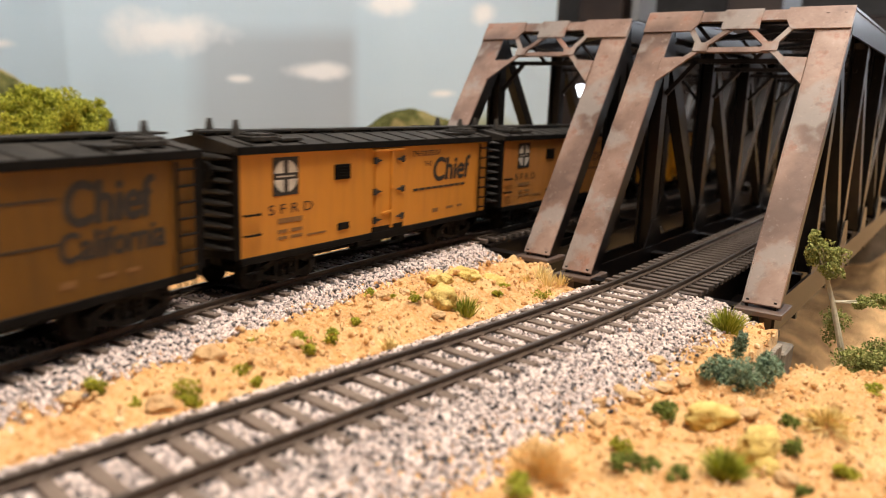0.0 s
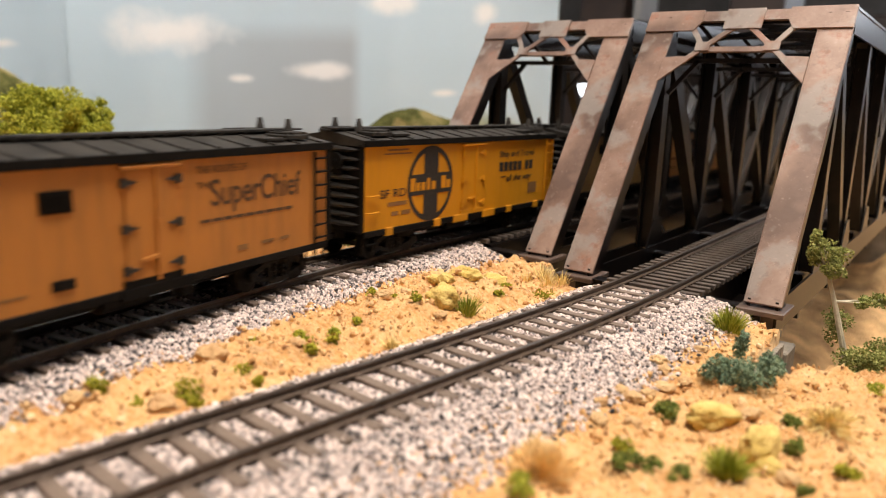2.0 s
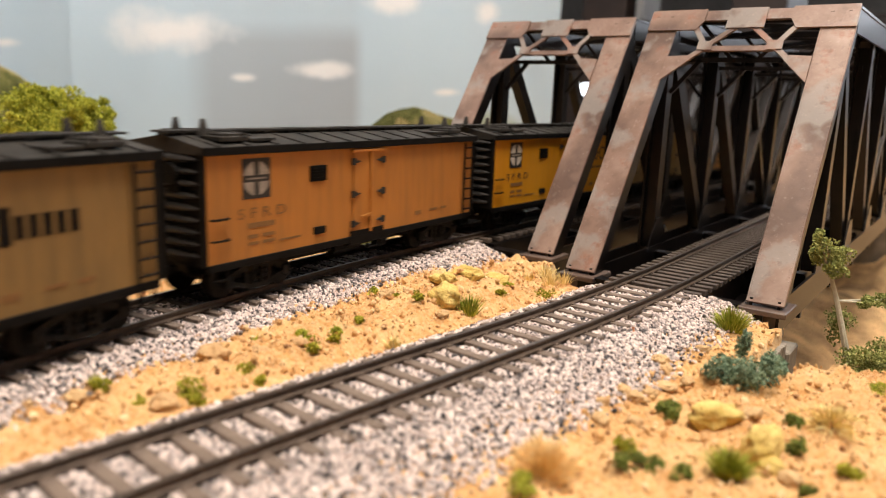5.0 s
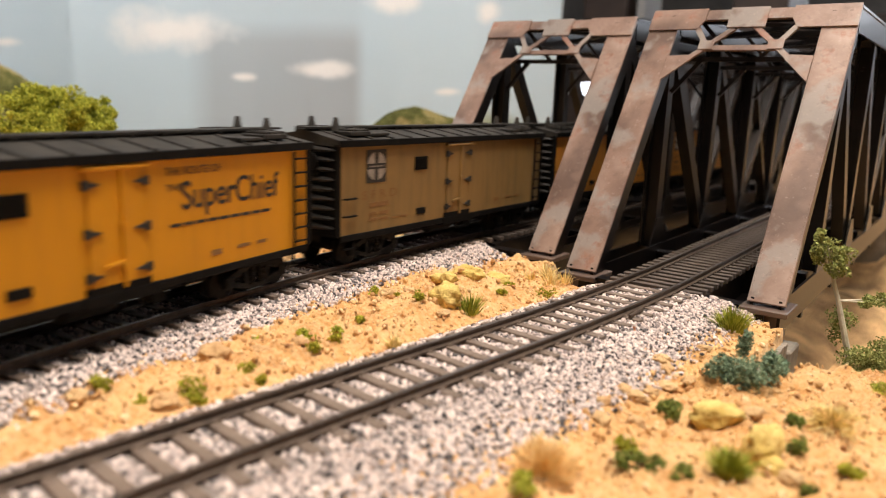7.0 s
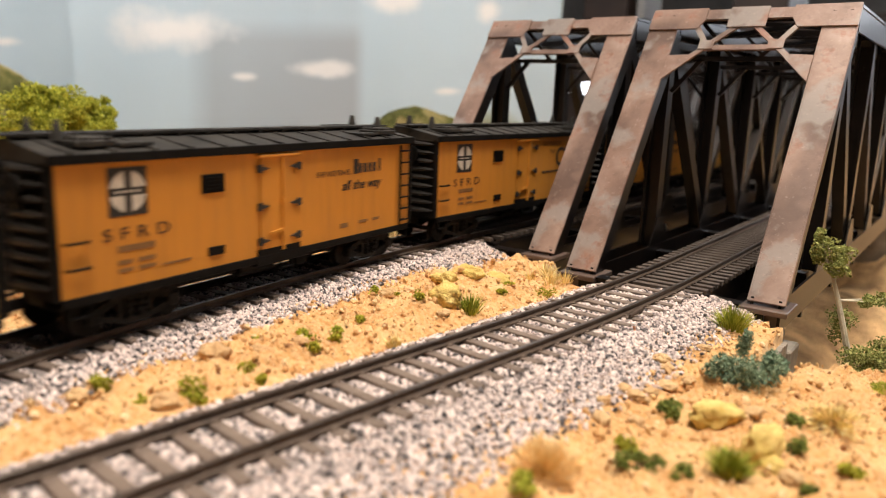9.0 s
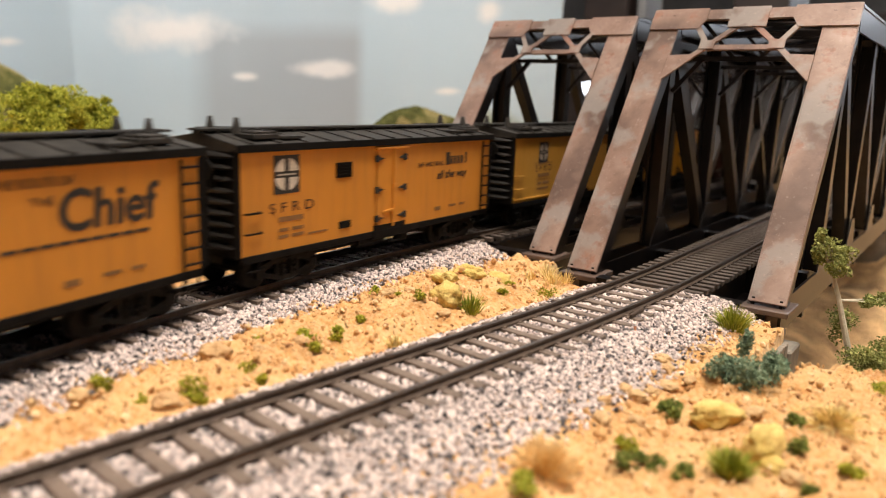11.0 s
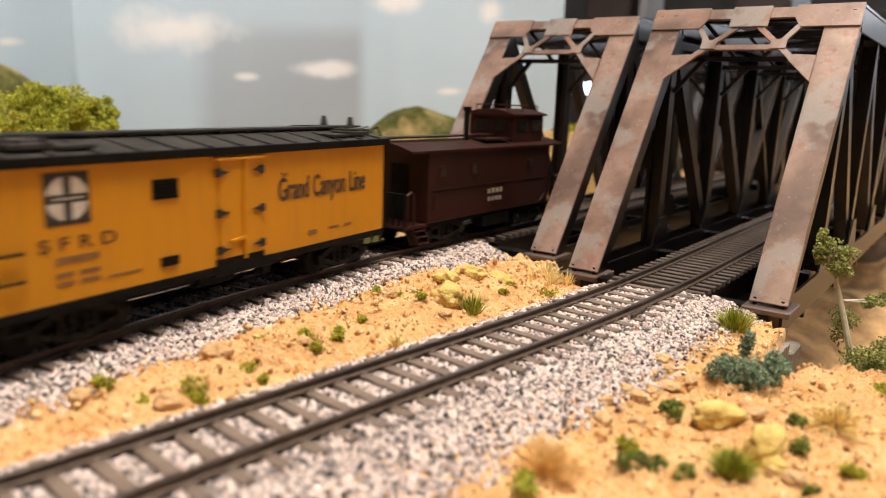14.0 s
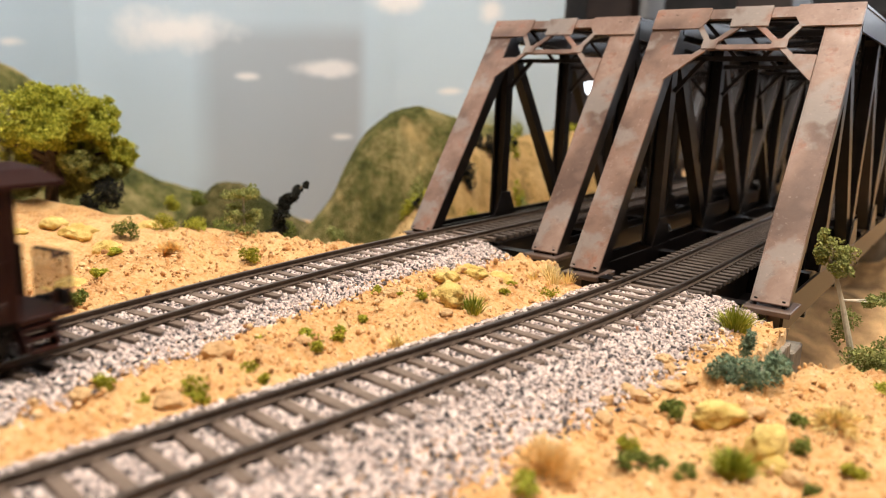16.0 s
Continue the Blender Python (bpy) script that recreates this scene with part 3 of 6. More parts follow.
# ---- bridges ----
def truss_bridge(ox, oy, label):
    base = tagged(empty("truss_bridge", pose(ox, oy, 0)), label, "bridge", "steel truss bridges")
    W, H, ZB, P, N, PW = 0.0808, 0.0994, -0.0047, 0.0692, 7, 0.0124
    xo = W / 2 - PW / 2
    top = H - 0.004

    def one(name, fn, mat, lab=""):
        bm = bmesh.new()
        fn(bm)
        return part(name, bm, mat, base, lab)

    slant = Vector((0, P, H - ZB))
    sl = slant.normalized()
    out = Vector((0, -sl.z, sl.y))      # faces the approach, upwards

    def at(x, s, lift=0.0):
        """A point of the portal's plane: across, and down the slope from the top."""
        return Vector((x, P, H)) - sl * s + out * lift

    full = slant.length
    for end in (0, 1):
        # the far portal is the near one turned about
        turn = Matrix.Identity(4) if end == 0 else Matrix.Translation((0, N * P, 0)) @ Matrix.Rotation(math.pi, 4, "Z")

        def flat(name, fn, mat, lab=""):
            bm = bmesh.new()
            fn(bm)
            bmesh.ops.transform(bm, matrix=turn, verts=bm.verts[:])
            return part(name, bm, mat, base, lab)

        for s in (-1, 1):
            post = flat("end_post", lambda bm: beam(bm, at(s * xo, full), at(s * xo, 0.001), PW, 0.0012, out, 0.0002), RUST, "rust-brown inclined end post cover plate")

            def channels(bm):
                for q in (-1, 1):
                    beam(bm, at(s * xo + q * PW * 0.40, full, -0.0042), at(s * xo + q * PW * 0.40, 0.002, -0.0042), 0.001, 0.0072, out)
            flat("side_channel", channels, STEEL)

            def rivets(bm):
                for q in (-1, 1):
                    for i in range(64):
                        c = at(s * xo + q * PW * 0.44, 0.010 + i * (full - 0.014) / 64, 0.0006)
                        box(bm, c, (0.00028, 0.00028, 0.00036))
            tagged(flat("rivet_row", rivets, RUST), kind="stuff")

            def shoe(bm):
                box(bm, (s * xo, 0.004, ZB - 0.002), (PW + 0.003, 0.017, 0.002), 0.0003)
                box(bm, (s * xo, 0.006, ZB - 0.008), (PW * 0.8, 0.012, 0.010), 0.0004)
            flat("bearing_shoe", shoe, SHOE_RUST, "rusty bearing shoe under the end post")

            def corner(bm):
                e = s * W / 2
                poly(bm, [at(e, 0, 0.0007), at(e, 0.0105, 0.0007), at(e - s * 0.021, 0.0105, 0.0007), at(e - s * 0.0235, 0.006, 0.0007), at(e - s * 0.0235, 0, 0.0007)], 0.0007, out)
            flat("corner_plate", corner, RUST)

            def knee(bm):
                i = s * (W / 2 - PW)
                poly(bm, [at(i, 0.024, 0.0004), at(i, 0.036, 0.0004), at(i - s * 0.010, 0.0255, 0.0004), at(i - s * 0.008, 0.0235, 0.0004)], 0.0008, out)
                beam(bm, at(i - s * 0.006, 0.0275, 0.0005), at(s * 0.0140, 0.0195, 0.0005), 0.0022, 0.0009, out)
            flat("knee_brace", knee, RUST)

            def vee(bm):
                beam(bm, at(s * 0.0205, 0.008, 0.0006), at(s * 0.0135, 0.0188, 0.0006), 0.0022, 0.0009, out)
                beam(bm, at(s * 0.0135, 0.0188, 0.0004), at(s * 0.0035, 0.009, 0.0004), 0.0022, 0.0009, out)
                poly(bm, [at(s * 0.0165, 0.0165, 0.0009), at(s * 0.0165, 0.0208, 0.0009), at(s * 0.0105, 0.0208, 0.0009), at(s * 0.0105, 0.0165, 0.0009)], 0.0005, out)
            flat("portal_bracing", vee, RUST)
        flat("portal_strut", lambda bm: beam(bm, at(-W / 2 + 0.02, 0.0028), at(W / 2 - 0.02, 0.0028), 0.0050, 0.0012, out), RUST)
        flat("centre_plate", lambda bm: poly(bm, [at(-0.0075, 0, 0.0007), at(-0.0075, 0.0100, 0.0007), at(0.0075, 0.0100, 0.0007), at(0.0075, 0, 0.0007)], 0.0007, out), RUST)
        flat("lower_strut", lambda bm: beam(bm, at(-0.0145, 0.0195), at(0.0145, 0.0195), 0.0024, 0.001, out), RUST)
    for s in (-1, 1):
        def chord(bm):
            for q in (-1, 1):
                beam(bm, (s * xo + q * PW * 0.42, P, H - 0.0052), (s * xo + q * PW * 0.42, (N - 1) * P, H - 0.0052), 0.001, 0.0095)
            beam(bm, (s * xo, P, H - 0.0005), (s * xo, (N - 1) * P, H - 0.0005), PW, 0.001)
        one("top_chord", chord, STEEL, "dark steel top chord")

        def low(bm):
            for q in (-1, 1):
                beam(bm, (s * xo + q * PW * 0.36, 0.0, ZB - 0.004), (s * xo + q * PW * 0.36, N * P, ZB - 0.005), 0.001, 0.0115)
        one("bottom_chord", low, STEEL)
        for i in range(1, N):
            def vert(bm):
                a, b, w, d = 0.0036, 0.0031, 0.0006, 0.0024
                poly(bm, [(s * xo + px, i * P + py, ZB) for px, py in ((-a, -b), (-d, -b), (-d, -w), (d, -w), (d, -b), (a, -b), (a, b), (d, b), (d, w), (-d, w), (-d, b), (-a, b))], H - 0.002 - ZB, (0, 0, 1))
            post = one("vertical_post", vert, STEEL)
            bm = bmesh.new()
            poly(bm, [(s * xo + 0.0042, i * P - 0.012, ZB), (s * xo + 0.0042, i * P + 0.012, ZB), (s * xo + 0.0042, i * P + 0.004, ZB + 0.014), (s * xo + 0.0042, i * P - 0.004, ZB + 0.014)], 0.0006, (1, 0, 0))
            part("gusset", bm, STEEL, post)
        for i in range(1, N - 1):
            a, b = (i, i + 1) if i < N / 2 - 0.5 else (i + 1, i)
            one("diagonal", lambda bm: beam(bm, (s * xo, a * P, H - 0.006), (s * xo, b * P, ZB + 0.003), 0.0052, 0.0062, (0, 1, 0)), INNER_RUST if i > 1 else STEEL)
            if i == N // 2:
                one("diagonal", lambda bm: beam(bm, (s * xo, b * P, H - 0.006), (s * xo, a * P, ZB + 0.003), 0.0042, 0.004, (0, 1, 0)), STEEL)
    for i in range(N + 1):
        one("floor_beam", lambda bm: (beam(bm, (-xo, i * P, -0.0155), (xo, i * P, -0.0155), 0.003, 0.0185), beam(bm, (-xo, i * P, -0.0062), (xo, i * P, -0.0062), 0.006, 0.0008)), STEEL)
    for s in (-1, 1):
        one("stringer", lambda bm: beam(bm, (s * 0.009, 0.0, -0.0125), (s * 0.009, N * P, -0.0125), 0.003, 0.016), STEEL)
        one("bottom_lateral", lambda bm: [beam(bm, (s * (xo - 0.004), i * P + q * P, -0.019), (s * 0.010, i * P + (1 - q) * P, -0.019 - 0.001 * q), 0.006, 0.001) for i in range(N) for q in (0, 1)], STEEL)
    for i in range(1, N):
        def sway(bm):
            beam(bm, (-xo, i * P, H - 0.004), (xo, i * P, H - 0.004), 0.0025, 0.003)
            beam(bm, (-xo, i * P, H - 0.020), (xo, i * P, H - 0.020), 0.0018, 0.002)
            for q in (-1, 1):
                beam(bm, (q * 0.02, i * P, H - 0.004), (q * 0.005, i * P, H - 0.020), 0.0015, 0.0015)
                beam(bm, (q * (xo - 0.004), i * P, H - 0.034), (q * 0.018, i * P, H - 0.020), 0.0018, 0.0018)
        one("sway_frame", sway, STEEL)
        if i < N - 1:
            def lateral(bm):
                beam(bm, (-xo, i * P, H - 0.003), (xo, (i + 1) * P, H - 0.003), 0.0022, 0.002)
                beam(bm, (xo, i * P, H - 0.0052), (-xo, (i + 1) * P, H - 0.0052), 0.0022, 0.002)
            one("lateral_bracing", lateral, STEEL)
    return base


truss_bridge(0.0, 0.0, "rust-brown steel truss bridge over the empty track")
truss_bridge(-0.0965, 0.0185, "rust-brown steel truss bridge carrying the freight train")


def abutment(x0, x1, y, z0, z1, label):
    bm = bmesh.new()
    box(bm, ((x0 + x1) / 2, y, (z0 + z1) / 2), (x1 - x0, 0.014, z1 - z0), 0.0006)
    tagged(part("abutment", bm, PLASTER), label, "abutment", kind="structure")


abutment(-0.047, 0.0455, -0.0035, -0.10, -0.0165, "grey plaster abutment under the bridge end")
abutment(-0.146, -0.054, 0.0165, -0.10, -0.0165, "grey plaster abutment under the bridge end")
abutment(-0.047, 0.047, 0.4905, -0.10, -0.0165, "grey plaster abutment under the bridge end")
abutment(-0.146, -0.052, 0.509, -0.10, -0.0165, "grey plaster abutment under the bridge end")

bm = bmesh.new()
for i in range(20):
    h = 0.0128
    box(bm, (0.0439 + 0.00015 * math.sin(i * 1.9), -0.0135 - 0.0022 * i, (-0.11 - h) / 2), (0.0016, 0.00225, 0.11 - h), 0.0002)
tagged(part("wing_wall", bm, PLASTER), "grey ribbed retaining wall at the gorge's edge", "retaining wall", kind="structure")
bm = bmesh.new()
rod(bm, (-0.0454, 0.1208, -0.0025), (-0.0410, 0.1223, -0.0118), 0.0009, 10)
tagged(part("steel_pin", bm, BRIGHT), "short bright steel pin standing inside the bridge", "steel pin")

# ---- the freight train ----
LEN, HALF, SILL, EAVE, RIDGE = 0.139, 0.0155, 0.0117, 0.0428, 0.0470
PITCH, SPEED, START = 0.1563, 0.1279, -0.054
SHARED = {}


def shared(key, material, fn):
    """A mesh that all the cars have in common."""
    if key not in SHARED:
        bm = bmesh.new()
        fn(bm)
        me = bpy.data.meshes.new(key)
        bm.to_mesh(me)
        bm.free()
        me.materials.append(material)
        SHARED[key] = me
    return SHARED[key]


def lettering(parent, text, u, v, high, wide, material, name="lettering", slant=0.0, label="", bold=0.0):
    """Printed words on a car's side: u along it, v up, both in metres from its lower left corner; squeezed to the given width."""
    cu = bpy.data.curves.new("words", "FONT")
    cu.body, cu.size, cu.shear = text, 1.0, slant
    tmp = new("words", cu)
    me = bpy.data.meshes.new_from_object(tmp.evaluated_get(bpy.context.evaluated_depsgraph_get()))
    bpy.data.objects.remove(tmp)
    bpy.data.curves.remove(cu)
    co = np.array([w.co for w in me.vertices])
    lo, hi = co.min(0), co.max(0)
    for w in me.vertices:
        w.co = (HALF + 0.00013, -LEN / 2 + u + (w.co.x - lo[0]) / (hi[0] - lo[0]) * wide, SILL + v + (w.co.y - lo[1]) / (hi[1] - lo[1]) * high)
    me.materials.clear()
    me.materials.append(material)
    me.name = name
    if bold:
        # heavier strokes: the same print laid on again with a slight shift
        v = np.array([w.co for w in me.vertices])
        f = [tuple(p.vertices) for p in me.polygons]
        d = bold * high * 1.1
        shifts = ((0, 0), (d, 0), (-d, 0), (0, d * 0.7), (0, -d * 0.7))
        heavy = bpy.data.meshes.new(name)
        heavy.from_pydata([tuple(p + (0.000008 * k, a, b)) for k, (a, b) in enumerate(shifts) for p in v], [], [tuple(i + k * len(v) for i in q) for k in range(len(shifts)) for q in f])
        heavy.materials.append(material)
        me = heavy
    return part(name, me, material, parent, label)


def bars(parent, rows, material, name="lettering", label=""):
    """Unreadable or withheld writing as plain bars: u, v, width, height."""
    bm = bmesh.new()
    for u, v, w, h in rows:
        box(bm, (HALF + 0.0001, -LEN / 2 + u + w / 2, SILL + v + h / 2), (0.0001, w, h))
    return part(name, bm, material, parent, label)


def emblem(parent, u, v, size, white):
    bm = bmesh.new()
    y, z = -LEN / 2 + u, SILL + v
    box(bm, (HALF + 0.0001, y, z), (0.0001, size * 0.92, size))
    sq = part("emblem", bm, INK, parent, "black square with a white quartered disc")
    bm = bmesh.new()
    n, r, g = 10, size * 0.43, size * 0.085
    for qx in (-1, 1):
        for qz in (-1, 1):
            a0 = math.asin(g / r)
            pts = [(g, g)] + [(r * math.cos(a0 + (math.pi / 2 - 2 * a0) * i / n), r * math.sin(a0 + (math.pi / 2 - 2 * a0) * i / n)) for i in range(n + 1)]
            poly(bm, [(HALF + 0.00016, y + qx * p, z + qz * q) for p, q in pts], 0.00006, (1, 0, 0))
    for k in range(5):
        box(bm, (HALF + 0.00018, y + (k - 2) * size * 0.13, z), (0.00008, size * 0.09, size * 0.040))
    part("disc_quarter", bm, white, sq, "white quarters of a disc")


def big_emblem(parent, u, v, size, ground):
    y, z = -LEN / 2 + u, SILL + v
    bm = bmesh.new()
    n = 48
    ri, ro = size * 0.435, size * 0.5
    ring = [(bm.verts.new((HALF + 0.00016, y + ri * math.cos(a), z + ri * math.sin(a))), bm.verts.new((HALF + 0.00016, y + ro * math.cos(a), z + ro * math.sin(a)))) for a in (2 * math.pi * i / n for i in range(n))]
    for i in range(n):
        a, b = ring[i], ring[(i + 1) % n]
        bm.faces.new((a[0], a[1], b[1], b[0]))
    box(bm, (HALF + 0.00013, y, z), (0.0001, size * 0.31, size * 0.9))
    box(bm, (HALF + 0.00014, y, z), (0.0001, size * 0.9, size * 0.27))
    em = part("emblem", bm, INK, parent, "large black circle and cross")
    bm = bmesh.new()
    for k, (w, h) in enumerate(((0.10, 0.17), (0.08, 0.11), (0.08, 0.11), (0.06, 0.16), (0.08, 0.11), (0.0, 0.0), (0.10, 0.17), (0.09, 0.11))):
        if w:
            box(bm, (HALF + 0.0002, y + (k - 3.5) * size * 0.112, z - size * 0.08 + h * size / 2), (0.00008, w * size, h * size))
    part("emblem_band", bm, ground, em, "orange blocks across the emblem")


def truck(parent, y):
    base = part("truck", shared("bolster", TRUCK, lambda bm: (box(bm, (0, 0, 0.0068), (0.024, 0.005, 0.003), 0.0004), box(bm, (0, 0, 0.0089), (0.008, 0.006, 0.0045)))), TRUCK, parent, "weathered dark sprung truck")
    base.matrix_basis = Matrix.Translation((0, y, 0))

    def frame_side(bm):
        x = 0.0123
        beam(bm, (x, -0.0125, 0.0058), (x, -0.004, 0.0088), 0.0016, 0.0018)
        beam(bm, (x, 0.0125, 0.0058), (x, 0.004, 0.0088), 0.0016, 0.0018)
        beam(bm, (x, -0.0045, 0.0090), (x, 0.0045, 0.0090), 0.0016, 0.0018)
        beam(bm, (x, -0.0105, 0.0046), (x, -0.0035, 0.0026), 0.0016, 0.0014)
        beam(bm, (x, 0.0105, 0.0046), (x, 0.0035, 0.0026), 0.0016, 0.0014)
        beam(bm, (x, -0.004, 0.0024), (x, 0.004, 0.0024), 0.0016, 0.0014)
        for s in (-1, 1):
            box(bm, (x, s * 0.0113, 0.0052), (0.0026, 0.0034, 0.0036), 0.0004)
            beam(bm, (x, s * 0.0042, 0.003), (x, s * 0.0042, 0.009), 0.0014, 0.0014, (0, 1, 0))
    me = shared("sideframe", TRUCK, frame_side)
    coil = shared("spring", TRUCK, lambda bm: [rod(bm, (0, 0, 0.0029 + k * 0.0008), (0, 0, 0.0037 + k * 0.0008), 0.0009 if k % 2 else 0.0013, 8) for k in range(7)])
    for s in (0, 1):
        part("sideframe", me, TRUCK, base).matrix_basis = Matrix.Rotation(math.pi * s, 4, "Z")
        for d in (-0.0018, 0.0018):
            part("spring", coil, TRUCK, base).matrix_basis = Matrix.Translation((0.0123 - 0.0246 * s, d, 0))

    def axle(bm):
        rod(bm, (-0.0115, 0, 0), (0.0115, 0, 0), 0.001, 8)
        for s in (-1, 1):
            rod(bm, (s * 0.0078, 0, 0), (s * 0.0102, 0, 0), 0.0048, 20)
            rod(bm, (s * 0.0074, 0, 0), (s * 0.0079, 0, 0), 0.0055, 20)
    me = shared("wheelset", TRUCK, axle)
    for s in (-1, 1):
        part("wheelset", me, TRUCK, base, "dark metal wheels on an axle").matrix_basis = Matrix.Translation((0, s * 0.0113, 0.0049))


def coupler(parent, y, s):
    def shape(bm):
        box(bm, (0, 0.0022, 0.0088), (0.0022, 0.008, 0.0022), 0.0002)
        box(bm, (0.0005, 0.0068, 0.0088), (0.0042, 0.0026, 0.0034), 0.0004)
        rod(bm, (0.0022, 0.006, 0.0075), (0.0034, 0.0035, 0.0018), 0.0003, 5)
    part("coupler", shared("coupler", BLACK, shape), BLACK, parent).matrix_basis = Matrix.Translation((0, y, 0)) @ Matrix.Rotation(0 if s > 0 else math.pi, 4, "Z")


def ladder(parent, x, y, z0, z1, wide, material, rungs, name="ladder", label=""):
    def shape(bm):
        for s in (-1, 1):
            beam(bm, (x + 0.0011, y + s * wide / 2, z0), (x + 0.0011, y + s * wide / 2, z1), 0.0005, 0.0006, (0, 1, 0))
        for i in range(rungs):
            z = z0 + (i + 0.5) * (z1 - z0) / rungs
            rod(bm, (x + 0.0013, y - wide / 2, z), (x + 0.0013, y + wide / 2, z), 0.00032, 5)
            box(bm, (x + 0.0005, y, z), (0.0011, 0.0006, 0.0005))
    bm = bmesh.new()
    shape(bm)
    return part(name, bm, material, parent, label)


def refrigerator_car(style, paint, label):
    car = tagged(empty("refrigerator_car"), label, "freight car", "cars of the freight train")
    bm = bmesh.new()
    box(bm, (0, 0, (SILL + EAVE) / 2), (2 * HALF, LEN, EAVE - SILL), 0.0002)
    body = part("body", bm, paint, car)

    def end_wall(bm):
        box(bm, (0, LEN / 2 + 0.0006, (SILL + EAVE) / 2), (2 * HALF + 0.0006, 0.0011, EAVE - SILL), 0.0002)
        poly(bm, [(-HALF, LEN / 2 + 0.0001, EAVE), (HALF, LEN / 2 + 0.0001, EAVE), (0, LEN / 2 + 0.0001, RIDGE - 0.0008)], 0.001, (0, 1, 0))
        for s in (-1, 1):
            beam(bm, (s * 0.0150, LEN / 2 + 0.0012, SILL), (s * 0.0150, LEN / 2 + 0.0012, EAVE), 0.0011, 0.0011, (0, 1, 0))
    me = shared("end_wall", BLACK, end_wall)
    for k in (0, 1):
        e = part("end_wall", me, BLACK, car, "black ribbed steel end")
        e.matrix_basis = Matrix.Rotation(math.pi * k, 4, "Z")
        rib = shared("rib", ENDSTEEL, lambda bm: bmesh.ops.create_uvsphere(bm, u_segments=14, v_segments=6, radius=1, matrix=Matrix.Diagonal((0.0144, 0.0019, 0.0012, 1))))
        for i in range(9):
            part("rib", rib, BLACK, e).matrix_basis = Matrix.Translation((0, LEN / 2 + 0.0011, SILL + 0.0028 + i * 0.0033))
        part("end_ladder", shared("end_ladder", BLACK, lambda bm: [
            [beam(bm, (x, LEN / 2 + 0.0035, SILL), (x, LEN / 2 + 0.0035, EAVE + 0.0005), 0.0006, 0.0005, (0, 1, 0)) for x in (0.0082, 0.0142)],
            [rod(bm, (0.0082, LEN / 2 + 0.0036, SILL + 0.002 + i * 0.0048), (0.0142, LEN / 2 + 0.0036, SILL + 0.002 + i * 0.0048), 0.0003, 5) for i in range(7)]]), BLACK, e)
        part("brake_wheel", shared("brake_wheel", BLACK, lambda bm: (rod(bm, (-0.005, LEN / 2 + 0.003, EAVE - 0.006), (-0.005, LEN / 2 + 0.0038, EAVE - 0.006), 0.003, 14),
             rod(bm, (-0.005, LEN / 2 + 0.001, EAVE - 0.006), (-0.005, LEN / 2 + 0.0042, EAVE - 0.006), 0.0006, 6), box(bm, (-0.005, LEN / 2 + 0.002, EAVE - 0.009), (0.004, 0.002, 0.004)))), BLACK, e)

    def roof(bm):
        pts = [(-HALF - 0.0009, EAVE - 0.0006), (-HALF - 0.0009, EAVE + 0.0015), (0, RIDGE), (HALF + 0.0009, EAVE + 0.0015), (HALF + 0.0009, EAVE - 0.0006)]
        poly(bm, [(x, -LEN / 2 - 0.0016, z) for x, z in pts], LEN + 0.0032, (0, 1, 0))
        for i in range(13):
            y = -LEN / 2 + 0.004 + i * (LEN - 0.008) / 12
            for s in (-1, 1):
                beam(bm, (s * 0.003, y, RIDGE - 0.0006), (s * (HALF + 0.0008), y, EAVE + 0.0016), 0.0013, 0.0008)
    rf = part("roof", shared("roof", ROOF, roof), ROOF, car, "dusty black ribbed roof")
    edge = shared("fascia", BLACK, lambda bm: box(bm, (HALF + 0.0012, 0, EAVE + 0.0004), (0.0007, LEN + 0.0034, 0.0023), 0.0002))
    part("fascia", edge, BLACK, rf, "black roof edge strip")
    part("fascia", edge, BLACK, rf).matrix_basis = Matrix.Rotation(math.pi, 4, "Z")

    def walkway(bm):
        for s in (-1, 0, 1):
            box(bm, (s * 0.0021, 0, RIDGE + 0.0008), (0.0018, LEN + 0.006, 0.0006))
        box(bm, (0, 0, RIDGE), (0.0034, LEN, 0.0011))
        for i in range(14):
            box(bm, (0, -LEN / 2 + 0.003 + i * (LEN - 0.006) / 13, RIDGE + 0.0001), (0.006, 0.0008, 0.0009))
    part("running_board", shared("running_board", ROOF, walkway), ROOF, rf)

    def hatch(bm):
        box(bm, (0.0095, 0, EAVE + 0.0034), (0.0088, 0.0105, 0.0016), 0.0003)
        box(bm, (0.0095, 0, EAVE + 0.0045), (0.0074, 0.0088, 0.0008), 0.0002)
        for s in (-1, 1):
            beam(bm, (0.0052, s * 0.003, EAVE + 0.005), (0.0145, s * 0.003, EAVE + 0.0046), 0.0008, 0.0006)
        box(bm, (0.0095, 0.0105, EAVE + 0.0030), (0.0088, 0.009, 0.0007))
        for s in (-1, 1):
            box(bm, (0.0095 + s * 0.003, 0.0105, EAVE + 0.0022), (0.0008, 0.009, 0.0016))
        rod(bm, (0.0059, -0.0046, EAVE + 0.0040), (0.0059, -0.0046, EAVE + 0.0086), 0.0017, 6, 0.0007)
    me = shared("ice_hatch", ROOF, hatch)
    for sx in (0, 1):
        for sy in (-1, 1):
            h = part("ice_hatch", me, ROOF, rf, "raised roof hatch with a latch bar")
            h.matrix_basis = Matrix.Translation((0, sy * (LEN / 2 - 0.012), 0)) @ (Matrix.Rotation(math.pi, 4, "Z") if sx else Matrix.Identity(4)) @ (Matrix.Identity(4) if (sy > 0) == bool(sx) else Matrix.Diagonal((1, -1, 1, 1)))

